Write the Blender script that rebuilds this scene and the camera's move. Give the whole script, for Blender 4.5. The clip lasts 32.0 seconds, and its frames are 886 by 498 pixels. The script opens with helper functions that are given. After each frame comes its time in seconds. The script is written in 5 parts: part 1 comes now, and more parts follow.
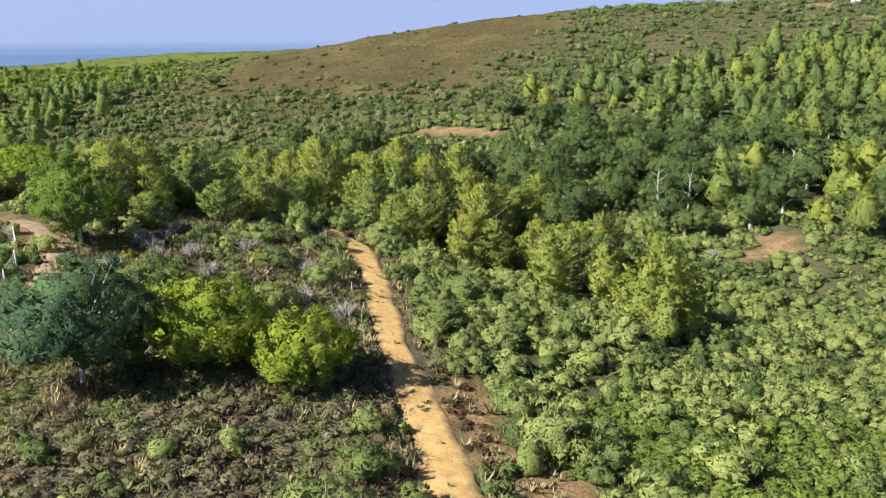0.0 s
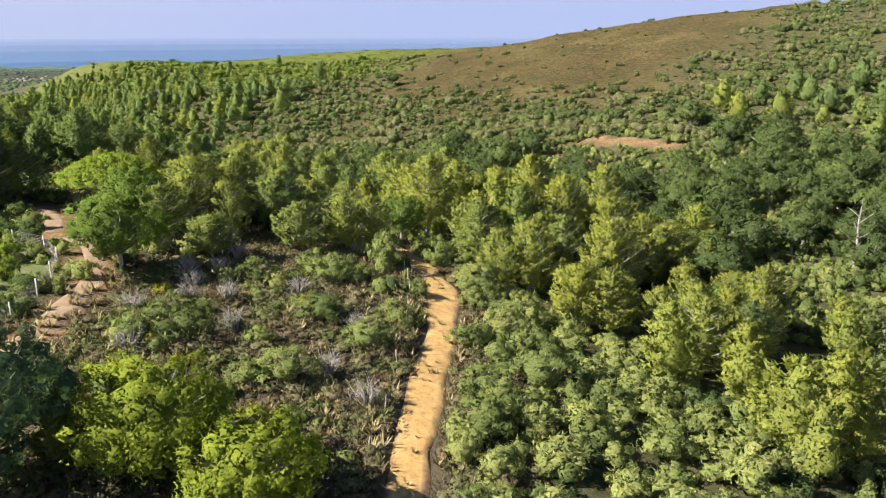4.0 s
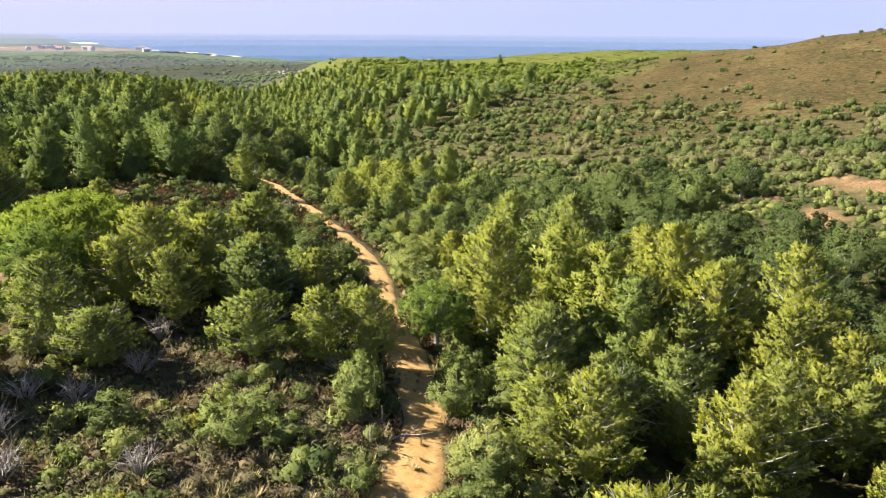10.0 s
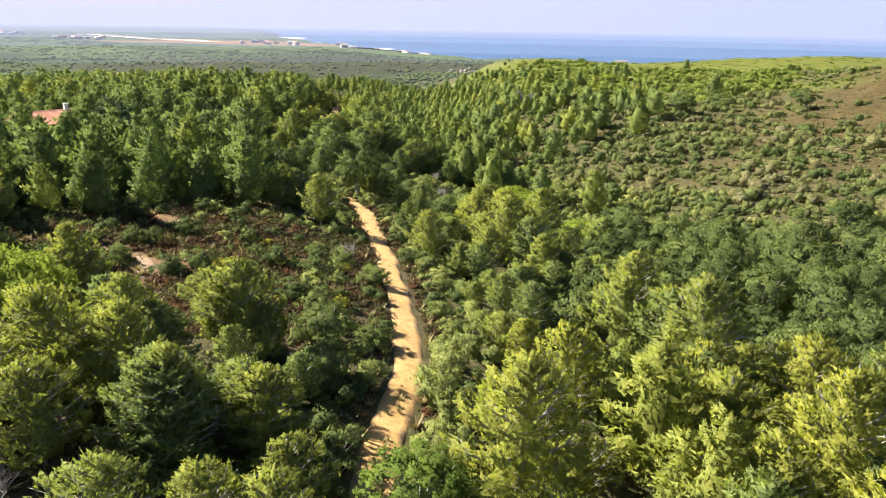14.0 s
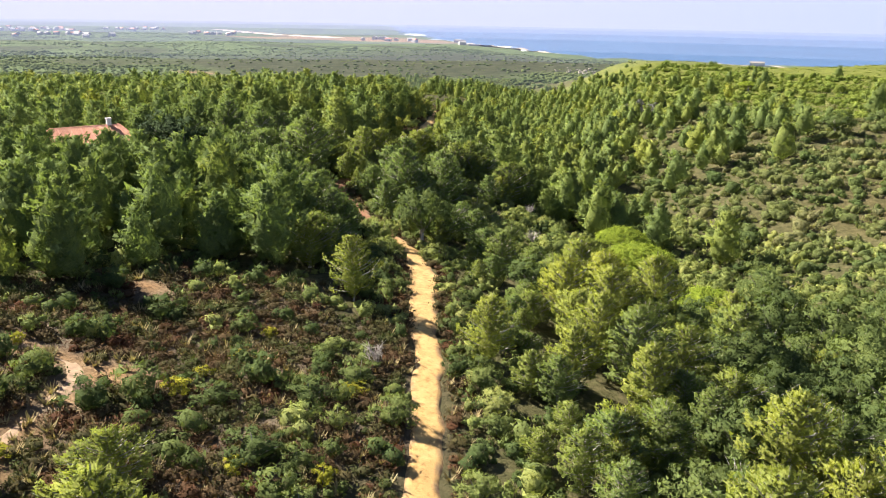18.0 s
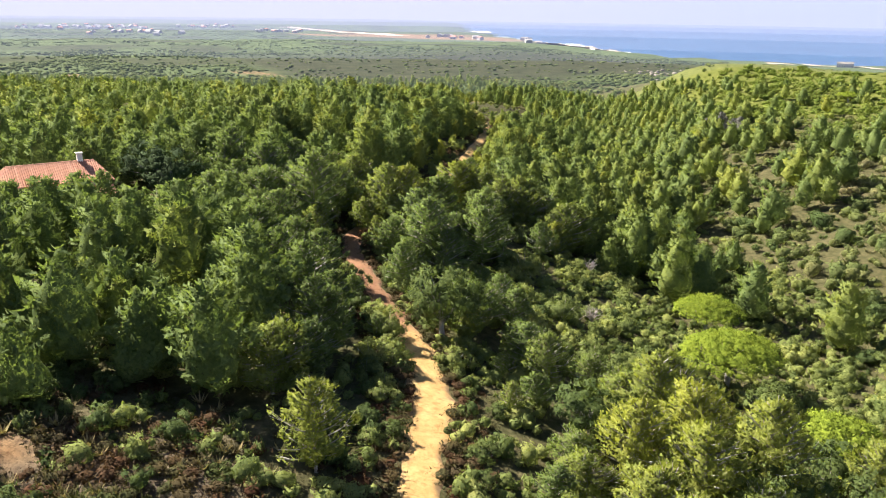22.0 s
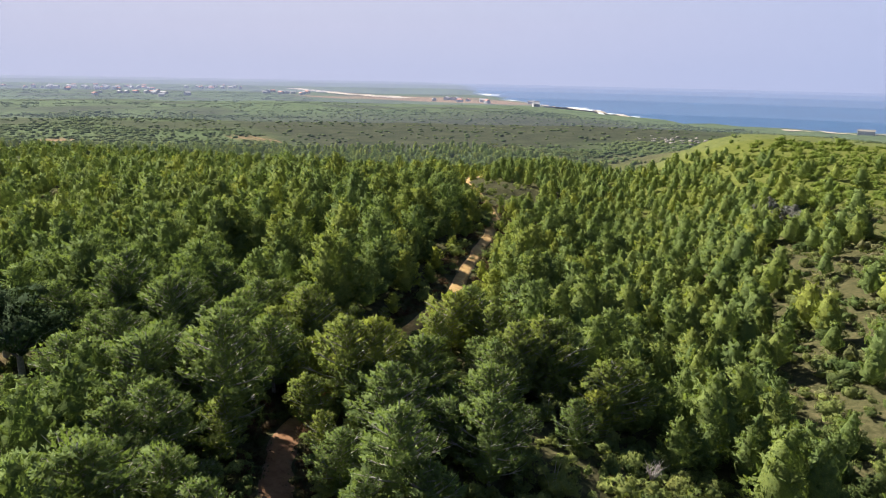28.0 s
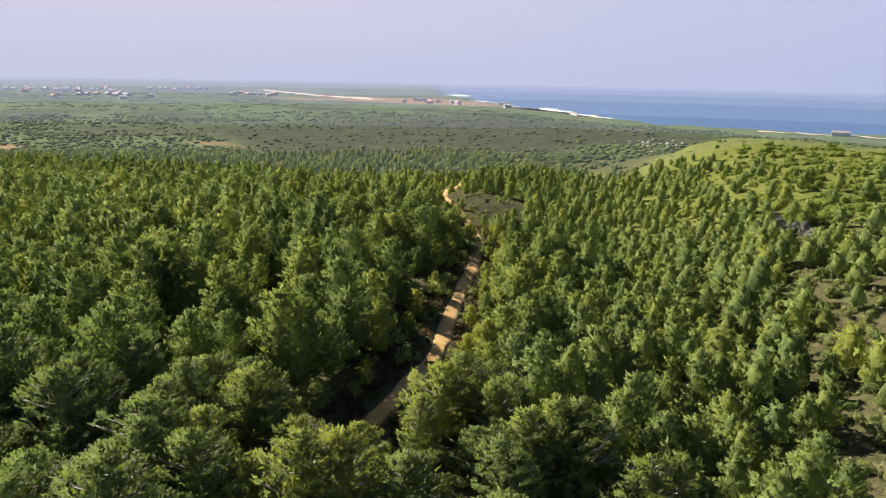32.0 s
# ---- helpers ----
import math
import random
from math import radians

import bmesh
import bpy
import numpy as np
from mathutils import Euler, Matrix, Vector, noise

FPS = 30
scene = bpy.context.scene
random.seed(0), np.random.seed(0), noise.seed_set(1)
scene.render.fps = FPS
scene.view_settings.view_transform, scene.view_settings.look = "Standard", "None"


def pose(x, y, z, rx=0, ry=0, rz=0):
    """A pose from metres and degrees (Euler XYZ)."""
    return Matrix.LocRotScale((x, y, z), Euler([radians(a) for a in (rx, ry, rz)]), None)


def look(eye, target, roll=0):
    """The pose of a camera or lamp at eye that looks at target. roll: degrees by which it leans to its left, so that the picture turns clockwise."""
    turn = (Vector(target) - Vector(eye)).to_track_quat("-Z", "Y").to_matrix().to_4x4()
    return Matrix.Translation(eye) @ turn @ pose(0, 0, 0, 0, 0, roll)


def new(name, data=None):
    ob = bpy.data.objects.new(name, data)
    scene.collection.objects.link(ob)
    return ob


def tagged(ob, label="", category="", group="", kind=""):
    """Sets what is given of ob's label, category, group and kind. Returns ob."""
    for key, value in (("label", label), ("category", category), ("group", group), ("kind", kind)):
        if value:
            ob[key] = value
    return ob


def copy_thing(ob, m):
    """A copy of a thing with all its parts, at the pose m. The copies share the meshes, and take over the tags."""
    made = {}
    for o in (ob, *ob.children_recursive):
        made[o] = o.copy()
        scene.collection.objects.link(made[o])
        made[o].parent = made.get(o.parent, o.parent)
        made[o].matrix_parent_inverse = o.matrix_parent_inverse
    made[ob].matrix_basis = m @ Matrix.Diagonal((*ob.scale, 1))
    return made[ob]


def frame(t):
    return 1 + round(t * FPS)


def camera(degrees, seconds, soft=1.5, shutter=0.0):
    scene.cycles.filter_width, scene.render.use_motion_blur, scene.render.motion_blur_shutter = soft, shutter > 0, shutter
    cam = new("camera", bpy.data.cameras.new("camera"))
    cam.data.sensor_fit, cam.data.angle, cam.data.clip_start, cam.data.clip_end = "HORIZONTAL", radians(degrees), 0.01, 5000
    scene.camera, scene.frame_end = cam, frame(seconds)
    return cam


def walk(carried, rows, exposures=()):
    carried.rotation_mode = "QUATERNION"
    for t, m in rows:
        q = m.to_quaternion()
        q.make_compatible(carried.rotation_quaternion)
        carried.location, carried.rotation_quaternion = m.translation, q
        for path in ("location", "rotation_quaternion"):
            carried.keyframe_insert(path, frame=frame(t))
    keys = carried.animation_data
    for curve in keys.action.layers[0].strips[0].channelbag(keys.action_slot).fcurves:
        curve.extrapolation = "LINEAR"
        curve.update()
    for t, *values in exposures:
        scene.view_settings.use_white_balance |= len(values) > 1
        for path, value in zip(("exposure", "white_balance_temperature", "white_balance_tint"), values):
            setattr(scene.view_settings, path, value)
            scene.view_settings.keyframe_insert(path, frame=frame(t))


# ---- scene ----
# ---- the camera's flight ----
cam = camera(60.3, 32.0, soft=1.0)
# seconds, x, y, z, yaw to the left, pitch, roll
ROWS = [
    (0, -0.00, 0.00, 22.00, 0.00, -15.88, -0.06),
    (0.5, 1.12, 1.59, 22.11, 1.94, -15.92, -0.03),
    (1, 2.30, 3.49, 22.25, 3.88, -15.99, -0.18),
    (1.5, 3.41, 5.54, 22.44, 5.41, -16.05, -0.26),
    (2, 4.51, 7.82, 22.52, 7.28, -16.06, -0.28),
    (2.5, 5.48, 10.10, 22.55, 9.32, -16.07, -0.25),
    (3, 6.57, 12.63, 22.69, 11.37, -16.11, -0.22),
    (3.5, 7.53, 15.09, 22.66, 13.16, -16.12, -0.12),
    (5.5, 10.65, 25.59, 22.57, 20.85, -16.18, 0.12),
    (6, 11.13, 28.68, 22.66, 22.72, -16.18, 0.13),
    (6.5, 11.64, 31.67, 22.86, 24.73, -16.22, 0.14),
    (7, 12.13, 34.95, 23.00, 25.63, -16.24, 0.13),
    (7.5, 12.45, 38.12, 23.10, 26.12, -16.30, 0.20),
    (8, 12.72, 41.49, 23.09, 26.92, -16.29, 0.18),
    (8.5, 12.86, 44.57, 23.11, 27.81, -16.31, 0.23),
    (9, 12.98, 47.78, 23.13, 29.16, -16.31, 0.30),
    (9.5, 12.99, 51.10, 23.08, 31.08, -16.30, 0.32),
    (10, 13.03, 54.42, 23.22, 33.78, -16.36, 0.36),
    (10.5, 12.92, 57.68, 23.22, 35.95, -16.31, 0.26),
    (11, 12.54, 60.89, 23.29, 38.20, -16.32, 0.27),
    (11.5, 11.96, 64.18, 23.42, 40.40, -16.34, 0.33),
    (12, 11.20, 67.59, 23.57, 42.35, -16.42, 0.53),
    (12.5, 10.23, 70.89, 23.54, 43.86, -16.43, 0.48),
    (13, 9.08, 74.20, 23.66, 45.18, -16.48, 0.56),
    (13.5, 7.71, 77.23, 23.83, 46.43, -16.55, 0.70),
    (14, 6.12, 80.26, 24.07, 47.81, -16.63, 0.88),
    (14.5, 4.41, 83.16, 24.20, 49.30, -16.71, 0.90),
    (16.5, -4.21, 93.98, 24.66, 54.38, -16.86, 1.06),
    (17, -6.66, 96.46, 24.85, 55.17, -16.89, 1.08),
    (17.5, -9.18, 98.79, 25.15, 55.90, -16.97, 1.04),
    (18, -11.79, 101.21, 25.43, 56.64, -17.02, 0.97),
    (18.5, -14.35, 103.48, 25.64, 57.32, -17.05, 0.96),
    (19, -16.99, 105.85, 25.94, 58.16, -17.09, 0.91),
    (19.5, -19.58, 108.03, 26.19, 58.84, -17.12, 0.85),
    (20, -22.23, 110.30, 26.45, 59.49, -17.14, 0.82),
    (20.5, -24.84, 112.45, 26.79, 60.08, -17.26, 0.83),
    (21, -27.56, 114.72, 27.12, 60.70, -17.33, 0.82),
    (21.5, -30.19, 116.79, 27.36, 61.17, -17.37, 0.82),
    (22, -32.97, 119.02, 27.58, 61.58, -17.36, 0.78),
    (22.5, -35.69, 121.07, 27.90, 61.65, -17.43, 0.75),
    (23, -38.58, 123.11, 28.29, 61.70, -16.77, 0.84),
    (23.5, -41.38, 125.06, 28.53, 61.76, -15.82, 0.94),
    (24, -44.34, 127.08, 28.80, 61.82, -14.85, 1.04),
    (24.5, -47.20, 128.89, 28.95, 61.86, -14.15, 1.03),
    (25, -50.25, 130.72, 29.07, 61.91, -13.47, 1.02),
    (25.5, -53.12, 132.38, 28.97, 61.95, -12.96, 1.00),
    (27.5, -64.64, 138.25, 28.89, 62.07, -12.94, 1.10),
    (28, -67.33, 139.41, 29.11, 62.11, -13.00, 1.15),
    (28.5, -69.95, 140.52, 29.27, 62.15, -12.99, 1.17),
    (29, -72.63, 141.57, 29.43, 62.18, -13.01, 1.26),
    (29.5, -75.13, 142.63, 29.49, 61.85, -12.98, 1.22),
    (30, -77.65, 143.76, 29.56, 61.41, -12.97, 1.18),
    (30.5, -80.12, 144.81, 29.64, 60.97, -12.96, 1.20),
    (31, -82.52, 145.90, 29.78, 60.53, -12.95, 1.15),
    (31.5, -84.74, 146.93, 29.92, 60.17, -12.96, 1.13),
    (32, -87.00, 148.11, 30.06, 59.88, -12.93, 1.05),
]
EXPOSURES = [(0.0, 1.65, 5800, 6), (3.5, 1.75, 6150, 9), (6.0, 1.89, 6400, 11), (9.0, 1.99, 6500, 12), (14.0, 2.13, 6450, 12), (20.0, 2.18, 6450, 13), (23.0, 2.17, 6450, 13), (25.5, 1.81, 6350, 11), (28.0, 1.63, 6300, 10), (30.0, 1.63, 6400, 11), (32.0, 1.65, 6550, 12)]
walk(cam, [(t, pose(x, y, z, 90 + pitch, 0, yaw) @ pose(0, 0, 0, 0, 0, roll)) for t, x, y, z, yaw, pitch, roll in ROWS], EXPOSURES)

# ---- sky and sun ----
SUN_AZ, SUN_EL = math.atan2(-0.42, -0.91), radians(39)
to_sun = Vector((math.cos(SUN_AZ) * math.cos(SUN_EL), math.sin(SUN_AZ) * math.cos(SUN_EL), math.sin(SUN_EL)))
world = bpy.data.worlds.new("world")
scene.world = world
world.use_nodes = True
wn = world.node_tree
sky = wn.nodes.new("ShaderNodeTexSky")
sky.sky_type, sky.sun_disc = "NISHITA", False
sky.sun_elevation, sky.sun_rotation = SUN_EL, math.pi / 2 - SUN_AZ
sky.air_density, sky.dust_density, sky.ozone_density, sky.altitude = 1.0, 0.2, 3.0, 60
wn.links.new(sky.outputs[0], wn.nodes["Background"].inputs[0])
wn.nodes["Background"].inputs[1].default_value = 0.034
sun = new("sun", bpy.data.lights.new("sun", "SUN"))
sun.data.energy, sun.data.angle, sun.data.color = 4.9, radians(0.53), (1.0, 0.93, 0.80)
sun.matrix_world = look(to_sun * 500, (0, 0, 0))


# ---- materials ----
def material(name, rough=0.8):
    m = bpy.data.materials.new(name)
    m.use_nodes = True
    n = m.node_tree
    b = n.nodes["Principled BSDF"]
    b.inputs["Roughness"].default_value = rough
    b.inputs["Specular IOR Level"].default_value = 0.3
    return m, n, b


def node(n, kind, **values):
    o = n.nodes.new("ShaderNode" + kind)
    for k, v in values.items():
        o.inputs[k].default_value = v
    return o


def noise_tex(n, scale, detail=4.0, rough=0.6):
    geo = n.nodes.new("ShaderNodeNewGeometry")
    t = node(n, "TexNoise", Scale=scale, Detail=detail, Roughness=rough)
    n.links.new(geo.outputs["Position"], t.inputs["Vector"])
    return t.outputs[0]


def ramp(n, fac, stops):
    r = n.nodes.new("ShaderNodeValToRGB")
    while len(r.color_ramp.elements) < len(stops):
        r.color_ramp.elements.new(0.5)
    for e, (p, c) in zip(r.color_ramp.elements, stops):
        e.position, e.color = p, (*c, 1)
    n.links.new(fac, r.inputs[0])
    return r.outputs[0]


def mix(n, fac, a, b, kind="MIX"):
    m = n.nodes.new("ShaderNodeMix")
    m.data_type, m.blend_type = "RGBA", kind
    for sock, v in ((m.inputs[0], fac), (m.inputs[6], a), (m.inputs[7], b)):
        if isinstance(v, (int, float)):
            sock.default_value = v
        elif isinstance(v, tuple):
            sock.default_value = (*v, 1)
        else:
            n.links.new(v, sock)
    return m.outputs[2]


def attribute(n, name):
    a = n.nodes.new("ShaderNodeAttribute")
    a.attribute_name = name
    return a.outputs["Fac"]


def bump(n, b, height, strength, distance):
    o = node(n, "Bump", Strength=strength, Distance=distance)
    n.links.new(height, o.inputs["Height"])
    n.links.new(o.outputs[0], b.inputs["Normal"])


def foliage(name, dark, mid, light, per="tint", sheer=0.3, grain_size=1.0, gaps=0.475):
    """Leaves: three tones from tree to tree, a finer mottle on each, some light let through."""
    m, n, b = material(name, 0.8)
    if per == "tint":
        fac = attribute(n, "tint")
    else:
        fac = n.nodes.new("ShaderNodeObjectInfo").outputs["Color"]
    tone = ramp(n, fac, ((0.0, dark), (0.5, mid), (1.0, light)))
    fine = ramp(n, noise_tex(n, 0.8 * grain_size, 3), ((0.3, (0.84, 0.88, 0.90)), (0.7, (1.14, 1.10, 1.02))))
    col = mix(n, 1.0, tone, fine, "MULTIPLY")
    leaf = n.nodes.new("ShaderNodeNewGeometry").outputs["Random Per Island"]
    col = mix(n, 1.0, col, ramp(n, leaf, ((0.0, (0.84, 0.86, 0.86)), (0.5, (1.0, 1.0, 1.0)), (1.0, (1.14, 1.12, 1.04)))), "MULTIPLY")
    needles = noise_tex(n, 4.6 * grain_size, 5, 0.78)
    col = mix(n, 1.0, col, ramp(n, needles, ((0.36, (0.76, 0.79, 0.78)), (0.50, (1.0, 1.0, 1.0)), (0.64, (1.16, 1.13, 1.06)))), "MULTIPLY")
    b.inputs["Specular IOR Level"].default_value = 0.02
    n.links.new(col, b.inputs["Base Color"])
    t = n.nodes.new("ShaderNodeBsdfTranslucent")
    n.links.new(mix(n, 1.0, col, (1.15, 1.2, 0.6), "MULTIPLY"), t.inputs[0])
    s = n.nodes.new("ShaderNodeMixShader")
    s.inputs[0].default_value = sheer
    n.links.new(b.outputs[0], s.inputs[1])
    n.links.new(t.outputs[0], s.inputs[2])
    if gaps:
        hole = n.nodes.new("ShaderNodeMath")
        hole.operation = "GREATER_THAN"
        hole.inputs[1].default_value = gaps
        n.links.new(noise_tex(n, 4.2 * grain_size, 4, 0.78), hole.inputs[0])
        open_air = n.nodes.new("ShaderNodeMixShader")
        n.links.new(hole.outputs[0], open_air.inputs[0])
        n.links.new(n.nodes.new("ShaderNodeBsdfTransparent").outputs[0], open_air.inputs[1])
        n.links.new(s.outputs[0], open_air.inputs[2])
        s = open_air
    n.links.new(s.outputs[0], n.nodes["Material Output"].inputs[0])
    return m


PINE = ((0.122, 0.160, 0.060), (0.188, 0.210, 0.056), (0.234, 0.244, 0.052))
SHRUB = ((0.058, 0.080, 0.030), (0.148, 0.174, 0.058), (0.226, 0.240, 0.082))
OAK = ((0.054, 0.076, 0.028), (0.072, 0.096, 0.034), (0.098, 0.124, 0.042))
STONE = ((0.130, 0.176, 0.028), (0.156, 0.200, 0.028), (0.184, 0.216, 0.030))
HEATH = ((0.098, 0.062, 0.042), (0.136, 0.116, 0.068), (0.104, 0.118, 0.042))
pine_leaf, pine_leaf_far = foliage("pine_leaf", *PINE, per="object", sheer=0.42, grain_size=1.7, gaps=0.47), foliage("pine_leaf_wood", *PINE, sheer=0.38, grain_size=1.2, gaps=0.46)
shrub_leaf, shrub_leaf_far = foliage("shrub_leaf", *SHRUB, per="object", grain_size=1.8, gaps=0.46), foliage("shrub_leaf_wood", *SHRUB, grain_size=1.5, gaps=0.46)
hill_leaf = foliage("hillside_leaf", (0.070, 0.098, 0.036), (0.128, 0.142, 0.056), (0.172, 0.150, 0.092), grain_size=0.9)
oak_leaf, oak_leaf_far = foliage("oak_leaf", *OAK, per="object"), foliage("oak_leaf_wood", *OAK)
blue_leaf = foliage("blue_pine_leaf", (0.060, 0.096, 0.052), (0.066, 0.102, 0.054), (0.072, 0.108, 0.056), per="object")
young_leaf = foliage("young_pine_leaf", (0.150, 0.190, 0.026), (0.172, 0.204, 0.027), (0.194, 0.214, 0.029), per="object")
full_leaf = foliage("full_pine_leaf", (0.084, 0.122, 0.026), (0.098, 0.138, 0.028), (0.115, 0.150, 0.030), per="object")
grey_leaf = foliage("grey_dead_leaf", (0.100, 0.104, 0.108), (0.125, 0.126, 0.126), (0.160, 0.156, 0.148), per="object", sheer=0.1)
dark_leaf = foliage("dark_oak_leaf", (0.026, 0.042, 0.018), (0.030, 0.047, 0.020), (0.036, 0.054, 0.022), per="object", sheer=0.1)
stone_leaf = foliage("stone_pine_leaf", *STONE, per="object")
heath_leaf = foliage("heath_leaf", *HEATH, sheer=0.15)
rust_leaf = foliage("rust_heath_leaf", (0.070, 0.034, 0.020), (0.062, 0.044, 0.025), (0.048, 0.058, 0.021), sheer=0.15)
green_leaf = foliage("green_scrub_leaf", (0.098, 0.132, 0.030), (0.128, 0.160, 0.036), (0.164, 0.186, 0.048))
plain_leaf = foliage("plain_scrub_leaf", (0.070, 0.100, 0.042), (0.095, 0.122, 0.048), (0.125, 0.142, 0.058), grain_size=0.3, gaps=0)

bark, n, b = material("bark", 0.9)
n.links.new(ramp(n, noise_tex(n, 6), ((0.3, (0.18, 0.16, 0.14)), (0.7, (0.40, 0.37, 0.33)))), b.inputs["Base Color"])
bump(n, b, noise_tex(n, 14), 0.6, 0.05)
dead_wood, n, b = material("dead_wood", 0.85)
n.links.new(ramp(n, noise_tex(n, 3), ((0.3, (0.20, 0.17, 0.15)), (0.7, (0.38, 0.34, 0.30)))), b.inputs["Base Color"])

# ground: litter, dry grass and soil; "green" and "dry" say what grows on it
ground_mat, n, b = material("ground", 0.95)
b.inputs["Specular IOR Level"].default_value = 0.02
smooth_far = attribute(n, "plain")
soil = ramp(n, noise_tex(n, 0.35, 8, 0.7), ((0.3, (0.042, 0.032, 0.023)), (0.5, (0.086, 0.066, 0.046)), (0.7, (0.165, 0.130, 0.090))))
scrub = mix(n, smooth_far, ramp(n, noise_tex(n, 0.8, 9, 0.75), ((0.34, (0.036, 0.038, 0.017)), (0.5, (0.064, 0.061, 0.028)), (0.68, (0.108, 0.090, 0.048)))), ramp(n, noise_tex(n, 0.06, 10, 0.78), ((0.36, (0.038, 0.056, 0.022)), (0.5, (0.066, 0.090, 0.034)), (0.66, (0.095, 0.118, 0.046)))))
brown = ramp(n, noise_tex(n, 0.05, 10, 0.78), ((0.32, (0.040, 0.040, 0.018)), (0.5, (0.068, 0.051, 0.024)), (0.68, (0.104, 0.084, 0.038))))
brown = mix(n, 1.0, brown, ramp(n, noise_tex(n, 0.7, 6, 0.7), ((0.36, (0.55, 0.58, 0.55)), (0.62, (1.35, 1.3, 1.25)))), "MULTIPLY")
bright = ramp(n, noise_tex(n, 0.3, 10, 0.76), ((0.34, (0.064, 0.076, 0.018)), (0.5, (0.094, 0.104, 0.025)), (0.66, (0.126, 0.132, 0.036))))
bare = ramp(n, noise_tex(n, 0.5, 8, 0.7), ((0.3, (0.150, 0.088, 0.044)), (0.55, (0.225, 0.148, 0.080)), (0.75, (0.285, 0.200, 0.118))))
bare = mix(n, 1.0, bare, ramp(n, noise_tex(n, 2.6, 8, 0.75), ((0.36, (0.45, 0.40, 0.36)), (0.5, (0.92, 0.90, 0.88)), (0.64, (1.15, 1.12, 1.10)))), "MULTIPLY")
col = mix(n, attribute(n, "green"), soil, scrub)
col = mix(n, attribute(n, "brown"), col, brown)
col = mix(n, attribute(n, "bright"), col, bright)
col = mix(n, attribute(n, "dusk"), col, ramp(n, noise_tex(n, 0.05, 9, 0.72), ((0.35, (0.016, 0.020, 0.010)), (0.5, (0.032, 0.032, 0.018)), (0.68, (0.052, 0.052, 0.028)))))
col = mix(n, attribute(n, "bare"), col, bare)
n.links.new(col, b.inputs["Base Color"])
bump(n, b, noise_tex(n, 1.2, 8, 0.7), 0.9, 0.35)

track_mat, n, b = material("track_sand", 0.95)
sand = ramp(n, noise_tex(n, 0.5, 8, 0.7), ((0.28, (0.31, 0.182, 0.062)), (0.5, (0.41, 0.255, 0.090)), (0.72, (0.47, 0.325, 0.135))))
red = ramp(n, noise_tex(n, 0.5, 8, 0.7), ((0.3, (0.161, 0.071, 0.031)), (0.7, (0.260, 0.130, 0.062))))
col = mix(n, attribute(n, "red"), sand, red)
col = mix(n, 1.0, col, ramp(n, noise_tex(n, 1.7, 8, 0.72), ((0.36, (0.62, 0.56, 0.52)), (0.48, (0.86, 0.85, 0.84)), (0.64, (0.95, 0.95, 0.96)))), "MULTIPLY")
col = mix(n, attribute(n, "verge"), col, ramp(n, noise_tex(n, 2.0, 6), ((0.35, (0.091, 0.052, 0.032)), (0.65, (0.210, 0.140, 0.077)))))
n.links.new(col, b.inputs["Base Color"])
bump(n, b, noise_tex(n, 5.0, 8, 0.7), 0.7, 0.06)

earth_mat, n, b = material("path_earth", 0.95)
n.links.new(ramp(n, noise_tex(n, 1.2, 7, 0.7), ((0.3, (0.150, 0.098, 0.060)), (0.7, (0.285, 0.195, 0.120)))), b.inputs["Base Color"])
bump(n, b, noise_tex(n, 5.0, 7, 0.7), 0.6, 0.05)
far_plaster, n, b = material("weathered_plaster", 0.9)
n.links.new(ramp(n, noise_tex(n, 0.5, 5), ((0.3, (0.30, 0.28, 0.26)), (0.7, (0.42, 0.40, 0.37)))), b.inputs["Base Color"])
water_mat, n, b = material("sea_water", 0.4)
n.links.new(ramp(n, noise_tex(n, 0.004, 5), ((0.35, (0.014, 0.058, 0.130)), (0.65, (0.022, 0.075, 0.155)))), b.inputs["Base Color"])
b.inputs["Specular IOR Level"].default_value = 0.14
bump(n, b, noise_tex(n, 0.06, 6, 0.65), 0.5, 1.5)
foam_mat, n, b = material("surf_foam", 0.9)
n.links.new(ramp(n, noise_tex(n, 0.05, 6), ((0.3, (0.496, 0.528, 0.544)), (0.6, (0.680, 0.688, 0.688)))), b.inputs["Base Color"])
sand_mat, n, b = material("beach_sand", 0.95)
n.links.new(ramp(n, noise_tex(n, 0.02, 6), ((0.3, (0.312, 0.240, 0.168)), (0.7, (0.432, 0.360, 0.276)))), b.inputs["Base Color"])
rock_mat, n, b = material("rock", 0.9)
n.links.new(ramp(n, noise_tex(n, 0.5, 7), ((0.3, (0.120, 0.105, 0.084)), (0.7, (0.280, 0.250, 0.205)))), b.inputs["Base Color"])
bump(n, b, noise_tex(n, 1.2, 8), 0.8, 0.4)
tile_mat, n, b = material("roof_tile", 0.85)
info = n.nodes.new("ShaderNodeObjectInfo")
n.links.new(mix(n, 1.0, ramp(n, info.outputs["Random"], ((0.0, (0.42, 0.17, 0.10)), (1.0, (0.58, 0.28, 0.18)))), ramp(n, noise_tex(n, 3), ((0.3, (0.75, 0.75, 0.75)), (0.7, (1.1, 1.1, 1.1)))), "MULTIPLY"), b.inputs["Base Color"])
plaster, n, b = material("plaster", 0.9)
n.links.new(ramp(n, noise_tex(n, 0.8, 6), ((0.3, (0.62, 0.58, 0.50)), (0.7, (0.80, 0.77, 0.70)))), b.inputs["Base Color"])
post_mat, n, b = material("post_wood", 0.9)
n.links.new(ramp(n, noise_tex(n, 8), ((0.3, (0.22, 0.18, 0.14)), (0.7, (0.42, 0.37, 0.30)))), b.inputs["Base Color"])
